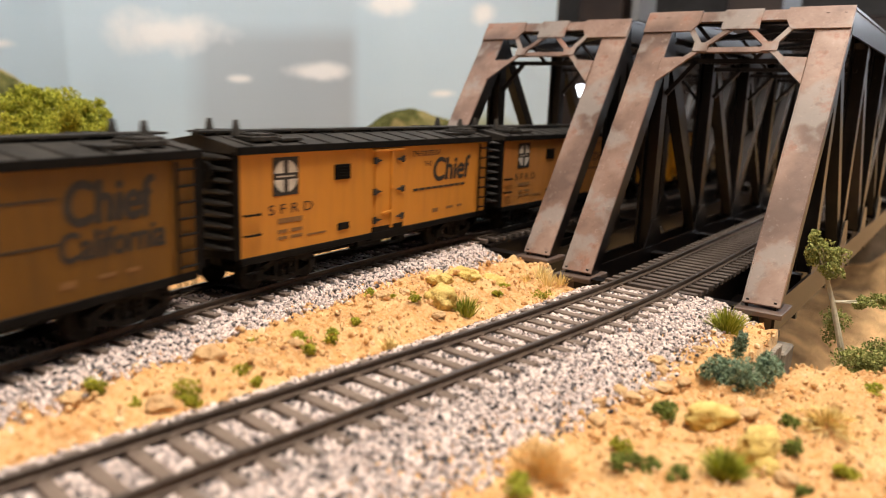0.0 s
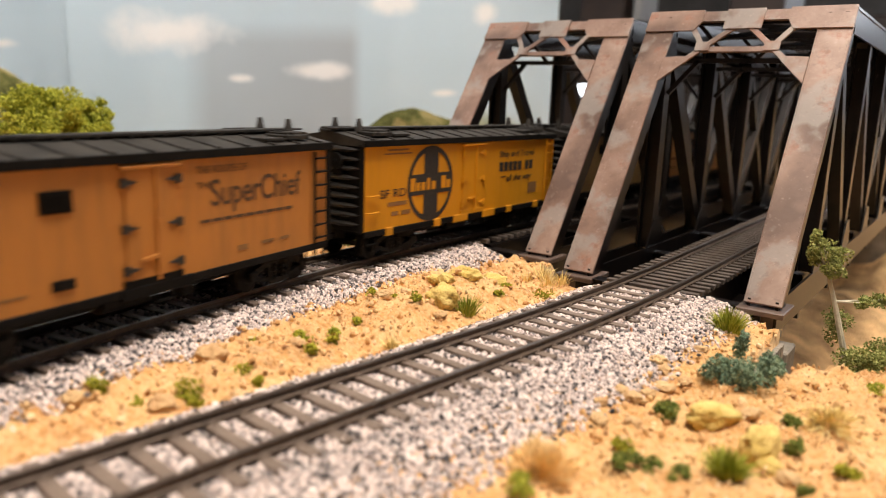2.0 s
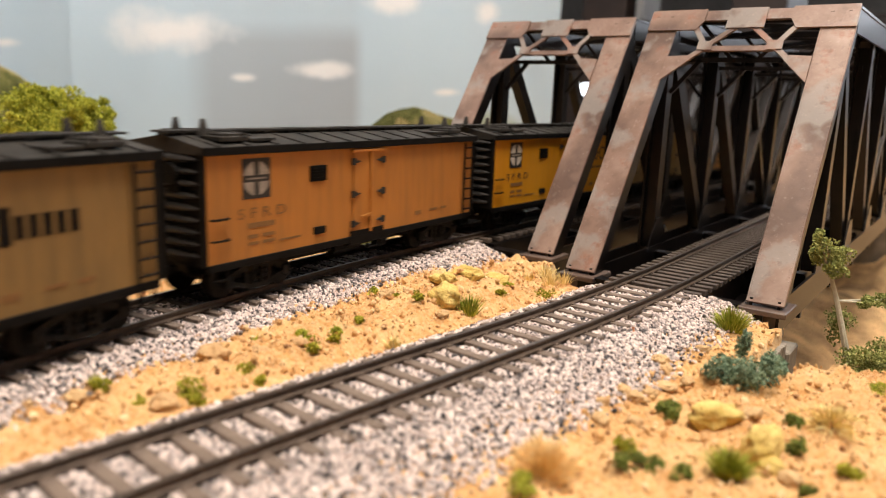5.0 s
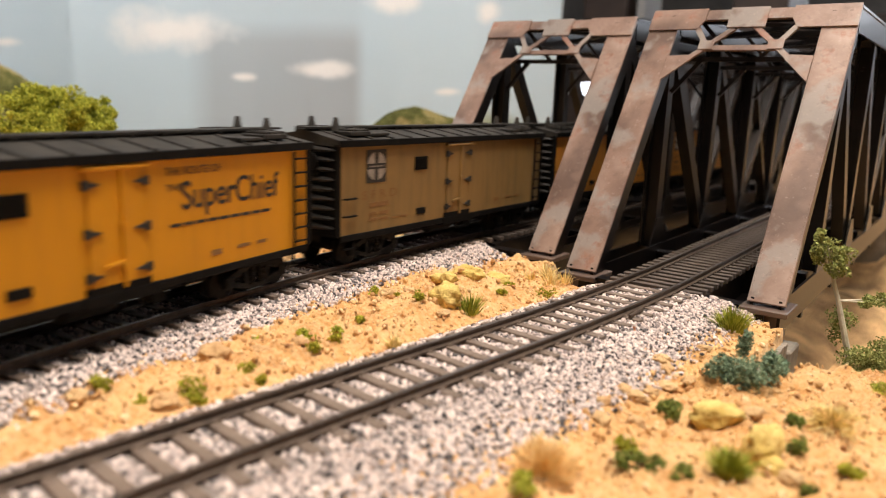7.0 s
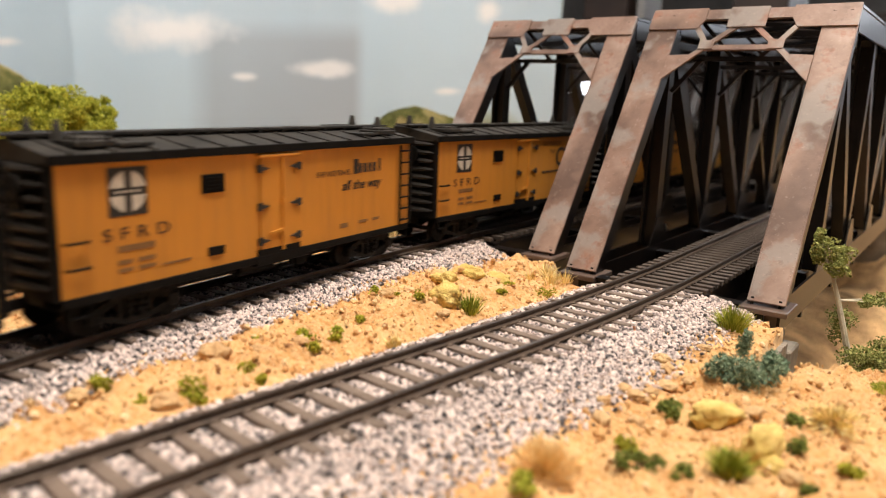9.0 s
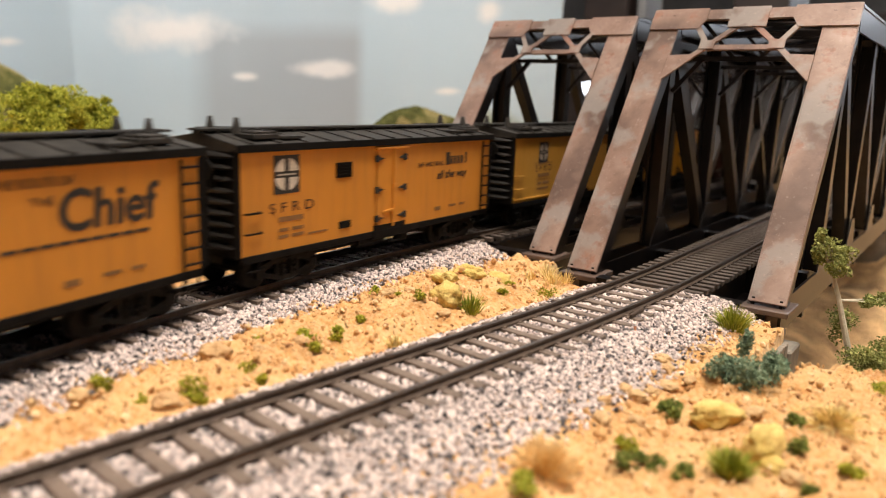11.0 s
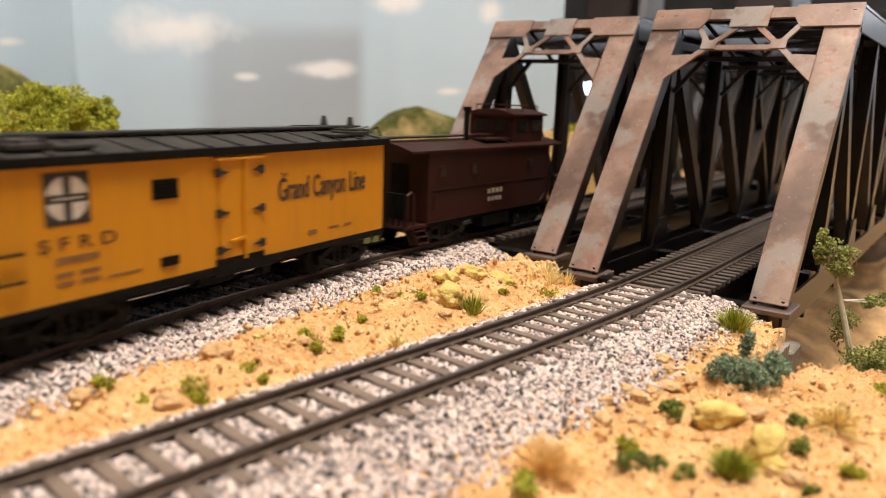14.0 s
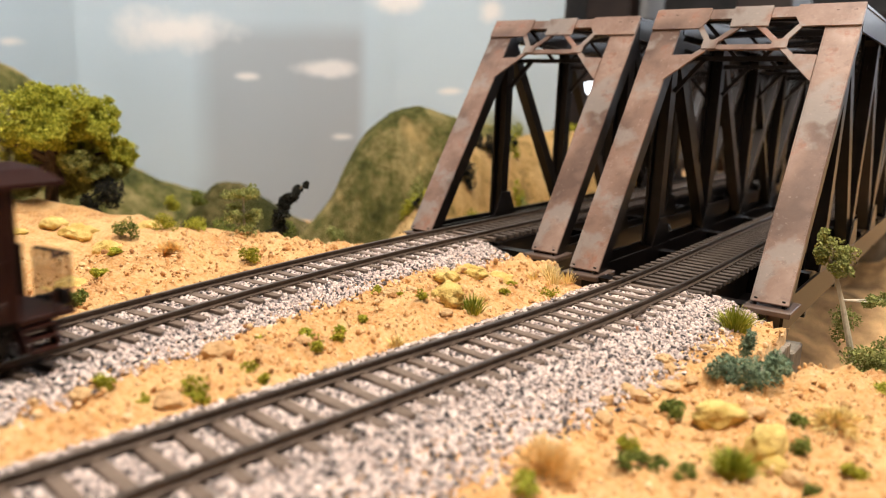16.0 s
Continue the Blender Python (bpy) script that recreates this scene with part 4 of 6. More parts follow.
    def sill(bm):
        for s in (-1, 1):
            box(bm, (s * (HALF - 0.0002), 0, SILL - 0.0009), (0.0012, LEN, 0.0022), 0.0002)
            box(bm, (s * HALF, 0.0005, SILL - 0.0012), (0.0014, 0.022, 0.0030), 0.0002)
        box(bm, (0, 0, SILL - 0.0022), (0.007, LEN - 0.006, 0.004))
        box(bm, (0, 0, SILL - 0.0030), (0.019, LEN - 0.066, 0.0042), 0.0004)
        box(bm, (0, 0, SILL - 0.0006), (2 * HALF - 0.001, LEN - 0.001, 0.001))
        for y in (-0.018, -0.008, 0.010, 0.022):
            box(bm, (0, y, SILL - 0.0018), (0.027, 0.0012, 0.0032))
        rod(bm, (0.0085, -0.012, SILL - 0.0042), (0.0085, 0.002, SILL - 0.0042), 0.0026, 10)
        box(bm, (0.0095, 0.014, SILL - 0.0045), (0.004, 0.005, 0.005), 0.0005)
        rod(bm, (0.010, -0.05, SILL - 0.003), (0.010, 0.05, SILL - 0.003), 0.0004, 5)
    part("underframe", shared("underframe", BLACK, sill), BLACK, car, "black side sills and brake gear")

    def stirrup(bm):
        for d in (-0.0026, 0.0026):
            beam(bm, (0, d, SILL - 0.0047), (0, d, SILL), 0.0005, 0.0005, (0, 1, 0))
        box(bm, (0, 0, SILL - 0.0047), (0.001, 0.0057, 0.0005))
    me = shared("stirrup_step", BLACK, stirrup)
    for x, y in ((HALF, -LEN / 2 + 0.004), (HALF, LEN / 2 - 0.004), (-HALF, -LEN / 2 + 0.004), (-HALF, LEN / 2 - 0.004), (HALF + 0.0004, 0.002)):
        part("stirrup_step", me, BLACK, car).matrix_basis = Matrix.Translation((x, y, 0))
    for s in (-1, 1):
        truck(car, s * 0.049)
        coupler(car, s * (LEN / 2 + 0.001), s)

    # doors with a header bar and strap hinges
    def leaf(bm, y0, y1):
        box(bm, (HALF + 0.0002, (y0 + y1) / 2, SILL + 0.0155), (0.0005, y1 - y0, 0.0280), 0.00015)
    for y0, y1 in ((-0.0085, 0.0003), (0.0009, 0.0072)):
        bm = bmesh.new()
        leaf(bm, y0, y1)
        d = part("door", bm, paint, body, "hinged insulated door leaf")
        bm = bmesh.new()
        e, q = (y0, 1) if y0 < 0 else (y1, -1)
        for z in (0.0046, 0.0148, 0.0258):
            poly(bm, [(HALF + 0.0004, e - q * 0.0012, SILL + z + 0.0011), (HALF + 0.0004, e - q * 0.0012, SILL + z - 0.0011), (HALF + 0.0004, e + q * 0.0036, SILL + z)], 0.0006, (1, 0, 0))
            rod(bm, (HALF + 0.0008, e, SILL + z - 0.0012), (HALF + 0.0008, e, SILL + z + 0.0012), 0.0005, 6)
        part("strap_hinge", bm, paint if style in ("old", "round") else INK, d, "strap hinges")
    bm = bmesh.new()
    box(bm, (HALF + 0.0007, -0.0007, EAVE - 0.0017), (0.0014, 0.0180, 0.0009), 0.0002)
    part("door_header", bm, paint, body)
    bm = bmesh.new()
    rod(bm, (HALF + 0.0008, 0.0006, SILL + 0.001), (HALF + 0.0008, 0.0006, EAVE - 0.002), 0.0005, 6)
    for z in (0.006, 0.016):
        box(bm, (HALF + 0.001, 0.0006, SILL + z), (0.0008, 0.0016, 0.001))
    beam(bm, (HALF + 0.0009, -0.0048, SILL + 0.0066), (HALF + 0.0009, 0.0004, SILL + 0.0072), 0.0007, 0.0008)
    part("door_latch", bm, paint, body)
    if style != "old":
        bm = bmesh.new()
        box(bm, (HALF + 0.0003, -0.0007, SILL + 0.0011), (0.0006, 0.0180, 0.0020), 0.0001)
        part("door_sill_plate", bm, paint if style == "round" else BLACK, body)
        if style == "round":
            for y in (-0.056, -0.026, -0.0095, 0.012, 0.030, 0.055):
                bm = bmesh.new()
                box(bm, (HALF + 0.0001, y, SILL - 0.0010), (0.0016, 0.004 if abs(y) > 0.02 else 0.010, 0.0030), 0.0002)
                part("sill_tab", bm, paint, body)
    else:
        bm = bmesh.new()
        box(bm, (HALF + 0.0003, 0.0005, SILL + 0.0011), (0.0006, 0.0165, 0.0024), 0.0001)
        part("door_sill_plate", bm, BLACK, body)
        bm = bmesh.new()
        box(bm, (HALF + 0.0003, 0, SILL + 0.0017), (0.0006, LEN - 0.001, 0.0008), 0.0001)
        part("lower_batten", bm, paint, body)
    # vents, grab irons and the ladder at one end
    bm = bmesh.new()
    u, v, w, h = (0.0480, 0.0088, 0.0068, 0.0046) if style == "old" else (0.040, 0.0205, 0.0078, 0.0050)
    box(bm, (HALF + 0.0002, -LEN / 2 + u + w / 2, SILL + v + h / 2), (0.0005, w, h), 0.0001)
    for k in range(4):
        box(bm, (HALF + 0.0005, -LEN / 2 + u + w / 2, SILL + v + h * (0.2 + 0.2 * k)), (0.0004, w * 0.86, 0.0004))
    if style not in ("old", "round"):
        box(bm, (HALF + 0.0002, -LEN / 2 + 0.0445, SILL + 0.0046), (0.0005, 0.0056, 0.0024), 0.0001)
    if style != "round":
        part("vent_plate", bm, BLACK, body, "dark slatted vent plate")
    bm = bmesh.new()
    for z in (0.0068, 0.0128):
        rod(bm, (HALF + 0.0012, -LEN / 2 + 0.0012, SILL + z), (HALF + 0.0012, -LEN / 2 + 0.0068, SILL + z), 0.00035, 6)
        for y in (0.0012, 0.0068):
            rod(bm, (HALF, -LEN / 2 + y, SILL + z), (HALF + 0.0012, -LEN / 2 + y, SILL + z), 0.0003, 5)
    part("grab_iron", bm, paint if style in ("old", "round") else BLACK, body)
    if style != "canyon":
        ladder(car, HALF, LEN / 2 - 0.0042, SILL, EAVE - 0.0012, 0.0062, paint if style in ("old", "round") else BLACK, 7)

    # printing
    if style == "round":
        big_emblem(body, 0.0390, 0.0150, 0.0296, paint)
        lettering(body, "SF RD", 0.0085, 0.0115, 0.0030, 0.0150, WORN, bold=0.03)
        bars(body, [(0.0125, 0.0285, 0.012, 0.0007), (0.0105, 0.0272, 0.016, 0.0005), (0.013, 0.0082, 0.011, 0.0015), (0.015, 0.0045, 0.004, 0.0016), (0.021, 0.0045, 0.005, 0.0016), (0.117, 0.005, 0.008, 0.005)], FADED)
        lettering(body, "Ship and Travel", 0.0900, 0.0222, 0.0036, 0.0310, INK, bold=0.03)
        bars(body, [(0.0900 + i * 0.0041 + (0.0024 if i > 4 else 0), 0.0166, 0.0032, 0.0042) for i in range(7)], INK, "lettering", "bold black block letters")
        lettering(body, "all the way", 0.0965, 0.0110, 0.0038, 0.0230, INK, slant=0.25, bold=0.03)
        bars(body, [(0.0915, 0.0138, 0.0045, 0.0006)], INK)
        return car
    if style == "old":
        emblem(body, 0.0265, 0.0232, 0.0098, DULLWHITE)
        lettering(body, "S F R D", 0.0195, 0.0140, 0.0032, 0.0158, WORN, bold=0.012)
        bars(body, [(0.0188, 0.0178, 0.017, 0.0004), (0.0220, 0.0112, 0.0115, 0.0018), (0.0205, 0.0100, 0.014, 0.0003), (0.022, 0.0075, 0.004, 0.0015), (0.0275, 0.0075, 0.006, 0.0015), (0.022, 0.005, 0.011, 0.0012), (0.038, 0.0042, 0.006, 0.0008), (0.118, 0.008, 0.003, 0.005)], FADED)
        return car
    faint = style in ("faded", "scout")
    emblem(body, 0.0180, 0.0232, 0.0116, DULLWHITE if faint else WHITE)
    lettering(body, "S F R D", 0.0108, 0.0118, 0.0030, 0.0188, WORN if not faint else FADED, bold=0.015)
    bars(body, [(0.0145, 0.0088, 0.0105, 0.0016), (0.0145, 0.0058, 0.004, 0.0011), (0.020, 0.0058, 0.005, 0.0011), (0.0145, 0.0038, 0.004, 0.0010), (0.020, 0.0038, 0.005, 0.0010), (0.027, 0.0036, 0.009, 0.0006),
                (0.108, 0.0040, 0.005, 0.0010), (0.116, 0.0040, 0.004, 0.0010), (0.098, 0.0034, 0.004, 0.0016)], FADED)
    ink = WORN if paint is PAINTS["dusty"] else INK
    if style in ("chief", "super"):
        lettering(body, "THE ROUTE OF", 0.0835, 0.0262, 0.0020, 0.0185, ink, bold=0.02)
        lettering(body, "THE", 0.0915 if style == "chief" else 0.0835, 0.0222, 0.0018, 0.0055, ink, bold=0.02)
        if style == "chief":
            lettering(body, "Chief", 0.0982, 0.0160, 0.0090, 0.0268, ink, slant=0.10, bold=0.045)
        else:
            lettering(body, "SuperChief", 0.0885, 0.0150, 0.0094, 0.0370, ink, bold=0.016)
        bars(body, [(0.0845 + i * 0.0042, 0.0130, 0.0036, 0.0009) for i in range(9)], ink)
    elif style == "scout":
        lettering(body, "THE", 0.0960, 0.0245, 0.0014, 0.0040, FADED)
        bars(body, [(0.0985, 0.0150, 0.0028, 0.0080)] + [(0.1020 + i * 0.0032, 0.0160, 0.0022, 0.0050) for i in range(5)], BLACK)
    elif style == "way":
        lettering(body, "SHIP AND TRAVEL", 0.0860, 0.0212, 0.0018, 0.0175, ink, bold=0.014)
        bars(body, [(0.1050, 0.0212, 0.0026, 0.0050)] + [(0.1080 + i * 0.0026, 0.0214, 0.0018, 0.0032) for i in range(4)] + [(0.1192, 0.0214, 0.0012, 0.0044)], ink, "lettering", "black script word")
        lettering(body, "all the way", 0.0990, 0.0150, 0.0042, 0.0220, ink, slant=0.25, bold=0.03)
    elif style == "canyon":
        lettering(body, "THE", 0.0855, 0.0228, 0.0012, 0.0030, ink, bold=0.01)
        lettering(body, "Grand Canyon Line", 0.0845, 0.0136, 0.0088, 0.0430, WORN, bold=0.03)
    elif style == "california":
        lettering(body, "Chief", 0.1005, 0.0172, 0.0098, 0.0245, ink, slant=0.10, bold=0.05)
        lettering(body, "California", 0.0985, 0.0092, 0.0066, 0.0295, ink, slant=0.10, bold=0.045)
        bars(body, [(0.0850, 0.0235, 0.0140, 0.0005), (0.0845, 0.0135, 0.0140, 0.0005), (0.0845, 0.0140, 0.0005, 0.0098), (0.076, 0.0115, 0.0085, 0.0005), (0.076, 0.0245, 0.0035, 0.0016)], ink)
    return car


PAINTS = {
    "bright": car_paint("bright_orange_paint", (0.60, 0.258, 0.006), (0.26, 0.115, 0.020), 0.3),
    "orange": car_paint("weathered_orange_paint", (0.60, 0.250, 0.032), (0.24, 0.11, 0.034), 0.42),
    "dusty": car_paint("dusty_orange_paint", (0.47, 0.19, 0.038), (0.17, 0.085, 0.035), 0.6),
    # weathered orange, with the shade over that car also put into the colour
    "dark": car_paint("shaded_grimy_orange_paint", (0.16, 0.073, 0.008), (0.06, 0.03, 0.010), 0.7),
    "brown": car_paint("sooty_tan_paint", (0.265, 0.160, 0.055), (0.10, 0.070, 0.034), 0.75),
    "yellow": car_paint("mustard_paint", (0.53, 0.268, 0.038), (0.20, 0.115, 0.034), 0.4),
}
CARS = (  # place in the train, printing, paint, label
    (-1, "super", "orange", "weathered orange refrigerator car with black roof and ends"),
    (0, "california", "dark", "dusty orange refrigerator car with bold black slogan"),
    (1, "chief", "orange", "orange refrigerator car with bold black train name"),
    (2, "super", "dusty", "dusty orange refrigerator car with faded train name"),
    (3, "round", "bright", "bright orange refrigerator car with large round emblem"),
    (4, "scout", "brown", "soot-stained tan refrigerator car with dark smudged lettering"),
    (5, "faded", "dusty", "dusty orange refrigerator car with worn lettering"),
    (6, "super", "bright", "bright orange refrigerator car with black train name"),
    (7, "faded", "brown", "soot-stained tan refrigerator car with hardly legible lettering"),
    (8, "way", "orange", "orange refrigerator car with slanted black slogan"),
    (9, "chief", "orange", "orange refrigerator car with black hinged doors"),
    (10, "way", "orange", "orange refrigerator car with slanted black slogan"),
    (11, "old", "yellow", "mustard yellow refrigerator car with wooden batten sides"),
    (12, "canyon", "bright", "bright orange refrigerator car lettered for a canyon line"),
)
TRAIN = [(k, refrigerator_car(style, PAINTS[p], label)) for k, style, p, label in CARS]


def caboose():
    car = tagged(empty("caboose"), "dark boxcar-brown caboose with cupola and railed platforms", "caboose", "cars of the freight train")
    L, x, z0, z1 = 0.096, 0.0148, 0.0100, 0.0385
    bm = bmesh.new()
    box(bm, (0, 0, (z0 + z1) / 2), (2 * x, L, z1 - z0), 0.0003)
    body = part("body", bm, MAROON, car)
    for s in (-1, 1):
        bm = bmesh.new()
        box(bm, (s * (x + 0.0001), 0, z0 + 0.0130), (0.0004, L, 0.0006))
        part("side_batten", bm, MAROON, body)
        for y in (-L / 2 + 0.0004, L / 2 - 0.0004):
            bm = bmesh.new()
            box(bm, (s * (x + 0.0002), y, (z0 + z1) / 2), (0.0005, 0.0012, z1 - z0))
            part("corner_post", bm, MAROON, body)
    bm = bmesh.new()
    pts = [(-x - 0.0012, z1 - 0.0005), (-x - 0.0012, z1 + 0.0004), (-x * 0.55, z1 + 0.0026), (0, z1 + 0.0034), (x * 0.55, z1 + 0.0026), (x + 0.0012, z1 + 0.0004), (x + 0.0012, z1 - 0.0005)]
    poly(bm, [(a, -L / 2 - 0.0120, b) for a, b in pts], L + 0.024, (0, 1, 0))
    rf = part("roof", bm, MAROON, car, "brown curved roof")
    bm = bmesh.new()
    box(bm, (0, -0.024, z1 + 0.0046), (0.006, 0.078, 0.0007))
    box(bm, (0.009, 0.005, z1 + 0.0034), (0.007, 0.020, 0.0007))
    part("running_board", bm, MAROON, rf)
    cy, cl, cx, c1 = 0.0315, 0.0275, 0.0122, 0.0528
    bm = bmesh.new()
    box(bm, (0, cy, (z1 + c1) / 2), (2 * cx, cl, c1 - z1), 0.0003)
    cup = part("cupola", bm, MAROON, car, "raised lookout cupola")
    bm = bmesh.new()
    pts = [(-cx - 0.001, c1 - 0.0006), (-cx - 0.001, c1 + 0.0002), (-cx * 0.5, c1 + 0.0018), (0, c1 + 0.0023), (cx * 0.5, c1 + 0.0018), (cx + 0.001, c1 + 0.0002), (cx + 0.001, c1 - 0.0006)]
    poly(bm, [(a, cy - cl / 2 - 0.0018, b) for a, b in pts], cl + 0.0036, (0, 1, 0))
    part("cupola_roof", bm, MAROON, cup)
    for dx, dy in ((cx, -0.006), (cx, 0.006)):
        bm = bmesh.new()
        box(bm, (dx + 0.0001, cy + dy, c1 - 0.0052), (0.0004, 0.0075, 0.0052))
        part("window", bm, GLASS, cup)
    for s in (-1, 1):
        for dx in (-0.005, 0.005):
            bm = bmesh.new()
            box(bm, (dx, cy + s * (cl / 2 + 0.0001), c1 - 0.0052), (0.0062, 0.0004, 0.0052))
            part("window", bm, GLASS, cup)
    bm = bmesh.new()
    for s in (-1, 1):
        rod(bm, (s * cx * 0.7, cy - cl / 2, c1 + 0.0040), (s * cx * 0.7, cy + cl / 2, c1 + 0.0040), 0.0003, 5)
        for y in (-1, 0, 1):
            rod(bm, (s * cx * 0.7, cy + y * cl / 2, c1), (s * cx * 0.7, cy + y * cl / 2, c1 + 0.0040), 0.0003, 5)
    rod(bm, (0, cy + 0.001, c1 + 0.001), (0, cy + 0.001, c1 + 0.0065), 0.0006, 6)
    part("roof_rail", bm, MAROON, cup)
    bm = bmesh.new()
    rod(bm, (0.004, -0.008, z1), (0.004, -0.008, z1 + 0.0155), 0.0013, 12)
    rod(bm, (0.004, -0.008, z1 + 0.0155), (0.004, -0.008, z1 + 0.0172), 0.0019, 12)
    part("smoke_pipe", bm, BLACK, car, "black stove pipe")
    for y in (-0.039, -0.0165, 0.030):
        bm = bmesh.new()
        box(bm, (x + 0.0002, y, z1 - 0.0085), (0.0006, 0.0044, 0.0044), 0.0001)
        w = part("window_frame", bm, MAROON, body)
        bm = bmesh.new()
        box(bm, (x + 0.0004, y, z1 - 0.0088), (0.0004, 0.0034, 0.0034))
        part("pane", bm, GLASS, w)
    bm = bmesh.new()
    for i in range(4):
        box(bm, (x + 0.0003, -0.0045 + i * 0.0032, z0 + 0.0098), (0.0001, 0.0021, 0.0021))
        box(bm, (x + 0.0003, -0.0043 + i * 0.0030, z0 + 0.0062), (0.0001, 0.0018, 0.0018))
    part("lettering", bm, DULLWHITE, body, "small white reporting marks")
    for s in (-1, 1):
        bm = bmesh.new()
        box(bm, (0, s * (L / 2 + 0.0068), z0 - 0.0006), (2 * x, 0.0135, 0.0014), 0.0002)
        pf = part("platform", bm, MAROON, car)
        for q in (-1, 1):
            bm = bmesh.new()
            for k in range(3):
                box(bm, (q * (x - 0.0015 + 0.0009 * k), s * (L / 2 + 0.0045), z0 - 0.0022 - 0.0024 * k), (0.004, 0.0070, 0.0005))
            for d in (0.0008, 0.0082):
                beam(bm, (q * (x - 0.003), s * (L / 2 + d), z0 - 0.001), (q * (x + 0.0004), s * (L / 2 + d), z0 - 0.0072), 0.0005, 0.0040, (1, 0, 0))
            part("step", bm, MAROON, pf, "brown platform steps")
            bm = bmesh.new()
            pts = [(q * x, s * (L / 2 + 0.0125), z0), (q * x, s * (L / 2 + 0.0125), z0 + 0.012), (q * x, s * (L / 2 + 0.0105), z0 + 0.0135), (q * x, s * (L / 2 + 0.0085), z0 + 0.012), (q * x, s * (L / 2 + 0.0085), z0)]
            for a, b in zip(pts, pts[1:]):
                rod(bm, a, b, 0.00045, 6)
            for a, b in (((q * (x + 0.0008), s * (L / 2 - 0.003), z0 + 0.011), (q * (x + 0.0008), s * (L / 2 - 0.003), z0 + 0.005)), ((q * (x + 0.0008), s * (L / 2 - 0.003), z0 + 0.005), (q * (x + 0.0008), s * (L / 2 - 0.0075), z0 + 0.0015))):
                rod(bm, a, b, 0.0003, 5)
            part("handrail", bm, MAROON, pf)
        bm = bmesh.new()
        y = s * (L / 2 + 0.0130)
        rod(bm, (-x, y, z0 + 0.0125), (-0.003, y, z0 + 0.0125), 0.0004, 5)
        rod(bm, (x, y, z0 + 0.0125), (0.003, y, z0 + 0.0125), 0.0004, 5)
        for k in range(5):
            rod(bm, (-x + 0.001 + k * 0.0028, y, z0), (-x + 0.001 + k * 0.0028, y, z0 + 0.0125), 0.0005, 5)
            rod(bm, (x - 0.001 - k * 0.0028, y, z0), (x - 0.001 - k * 0.0028, y, z0 + 0.0125), 0.0005, 5)
        for d in (0.004, 0.0095):
            beam(bm, (-d, y, z0), (-d, y, z1 + 0.006), 0.0005, 0.0006, (0, 1, 0))
        for k in range(9):
            rod(bm, (-0.0095, y, z0 + 0.002 + k * 0.0034), (-0.004, y, z0 + 0.002 + k * 0.0034), 0.0003, 5)
        pts = [(-0.0095 + 0.0, y, z1 + 0.004), (-0.0095, y - s * 0.001, z1 + 0.0078), (-0.0095, y - s * 0.004, z1 + 0.0085), (-0.0095, y - s * 0.006, z1 + 0.004)]
        for dx in (0, 0.0055):
            for a, b in zip(pts, pts[1:]):
                rod(bm, (a[0] + dx, a[1], a[2]), (b[0] + dx, b[1], b[2]), 0.0003, 5)
        part("end_railing", bm, BLACK, pf, "thin black railing and roof ladder")
        bm = bmesh.new()
        box(bm, (0, s * (L / 2 + 0.0001), z0 + 0.012), (0.0085, 0.0004, 0.0215))
        part("end_door", bm, BLACK, body)
        truck(car, s * 0.033)
        coupler(car, s * (L / 2 + 0.0135), s)
    bm = bmesh.new()
    box(bm, (0, 0, z0 - 0.001), (2 * x - 0.002, L, 0.002))
    for s in (-1, 1):
        box(bm, (s * (x - 0.003), 0.004, z0 - 0.0035), (0.005, 0.022, 0.0055), 0.0003)
    part("underframe", bm, BLACK, car, "dark underframe with tool boxes")
    return car


CABOOSE = caboose()


# ---- plants, rocks and small things ----
def clumps(name, material, spots, parent=None, label="", seed=1, flat=0.6):
    """Foliage as many small ragged leaf flakes; spots: x, y, z, size."""
    rng = np.random.default_rng(seed)
    s = np.array(spots)
    n = len(s)
    q = rng.normal(size=(n, 2, 3))
    a = q[:, 0] / np.linalg.norm(q[:, 0], axis=1)[:, None]
    b = np.cross(a, q[:, 1])
    b /= np.linalg.norm(b, axis=1)[:, None]
    c = np.cross(a, b)
    k = rng.uniform(0.5, 1.1, (n, 5, 1))
    shape = np.stack([a, b * 0.8, -a, -b * 0.8, c * flat], 1) * k
    v = shape * (s[:, 3] / 2)[:, None, None] + s[:, None, :3]
    tri = np.array([(0, 1, 4), (1, 2, 4), (2, 3, 4), (3, 0, 4), (1, 0, 3), (1, 3, 2)])
    f = (tri[None] + 5 * np.arange(n)[:, None, None]).reshape(-1, 3)
    me = bpy.data.meshes.new(name)
    me.from_pydata(v.reshape(-1, 3).tolist(), [], f.tolist())
    me.materials.append(material)
    ob = new(name, me)
    if parent is not None:
        ob.parent = parent
    return tagged(ob, label)


def cloud(rng, c, r, count, size, squash=0.8):
    """Spots near the skin of a lumpy ball, with gaps."""
    out = []
    lumps = [Vector((rng.gauss(0, 1), rng.gauss(0, 1), rng.gauss(0, 1))).normalized() * r * rng.uniform(0.35, 0.75) for _ in range(9)]
    for _ in range(count):
        lp = rng.choice(lumps)
        d = Vector((rng.gauss(0, 1), rng.gauss(0, 1), rng.gauss(0, 1))).normalized() * r * 0.5 * rng.uniform(0.5, 1.05)
        p = lp + d
        out.append((c[0] + p.x, c[1] + p.y, c[2] + p.z * squash, size * rng.uniform(0.5, 1.4)))
    return out


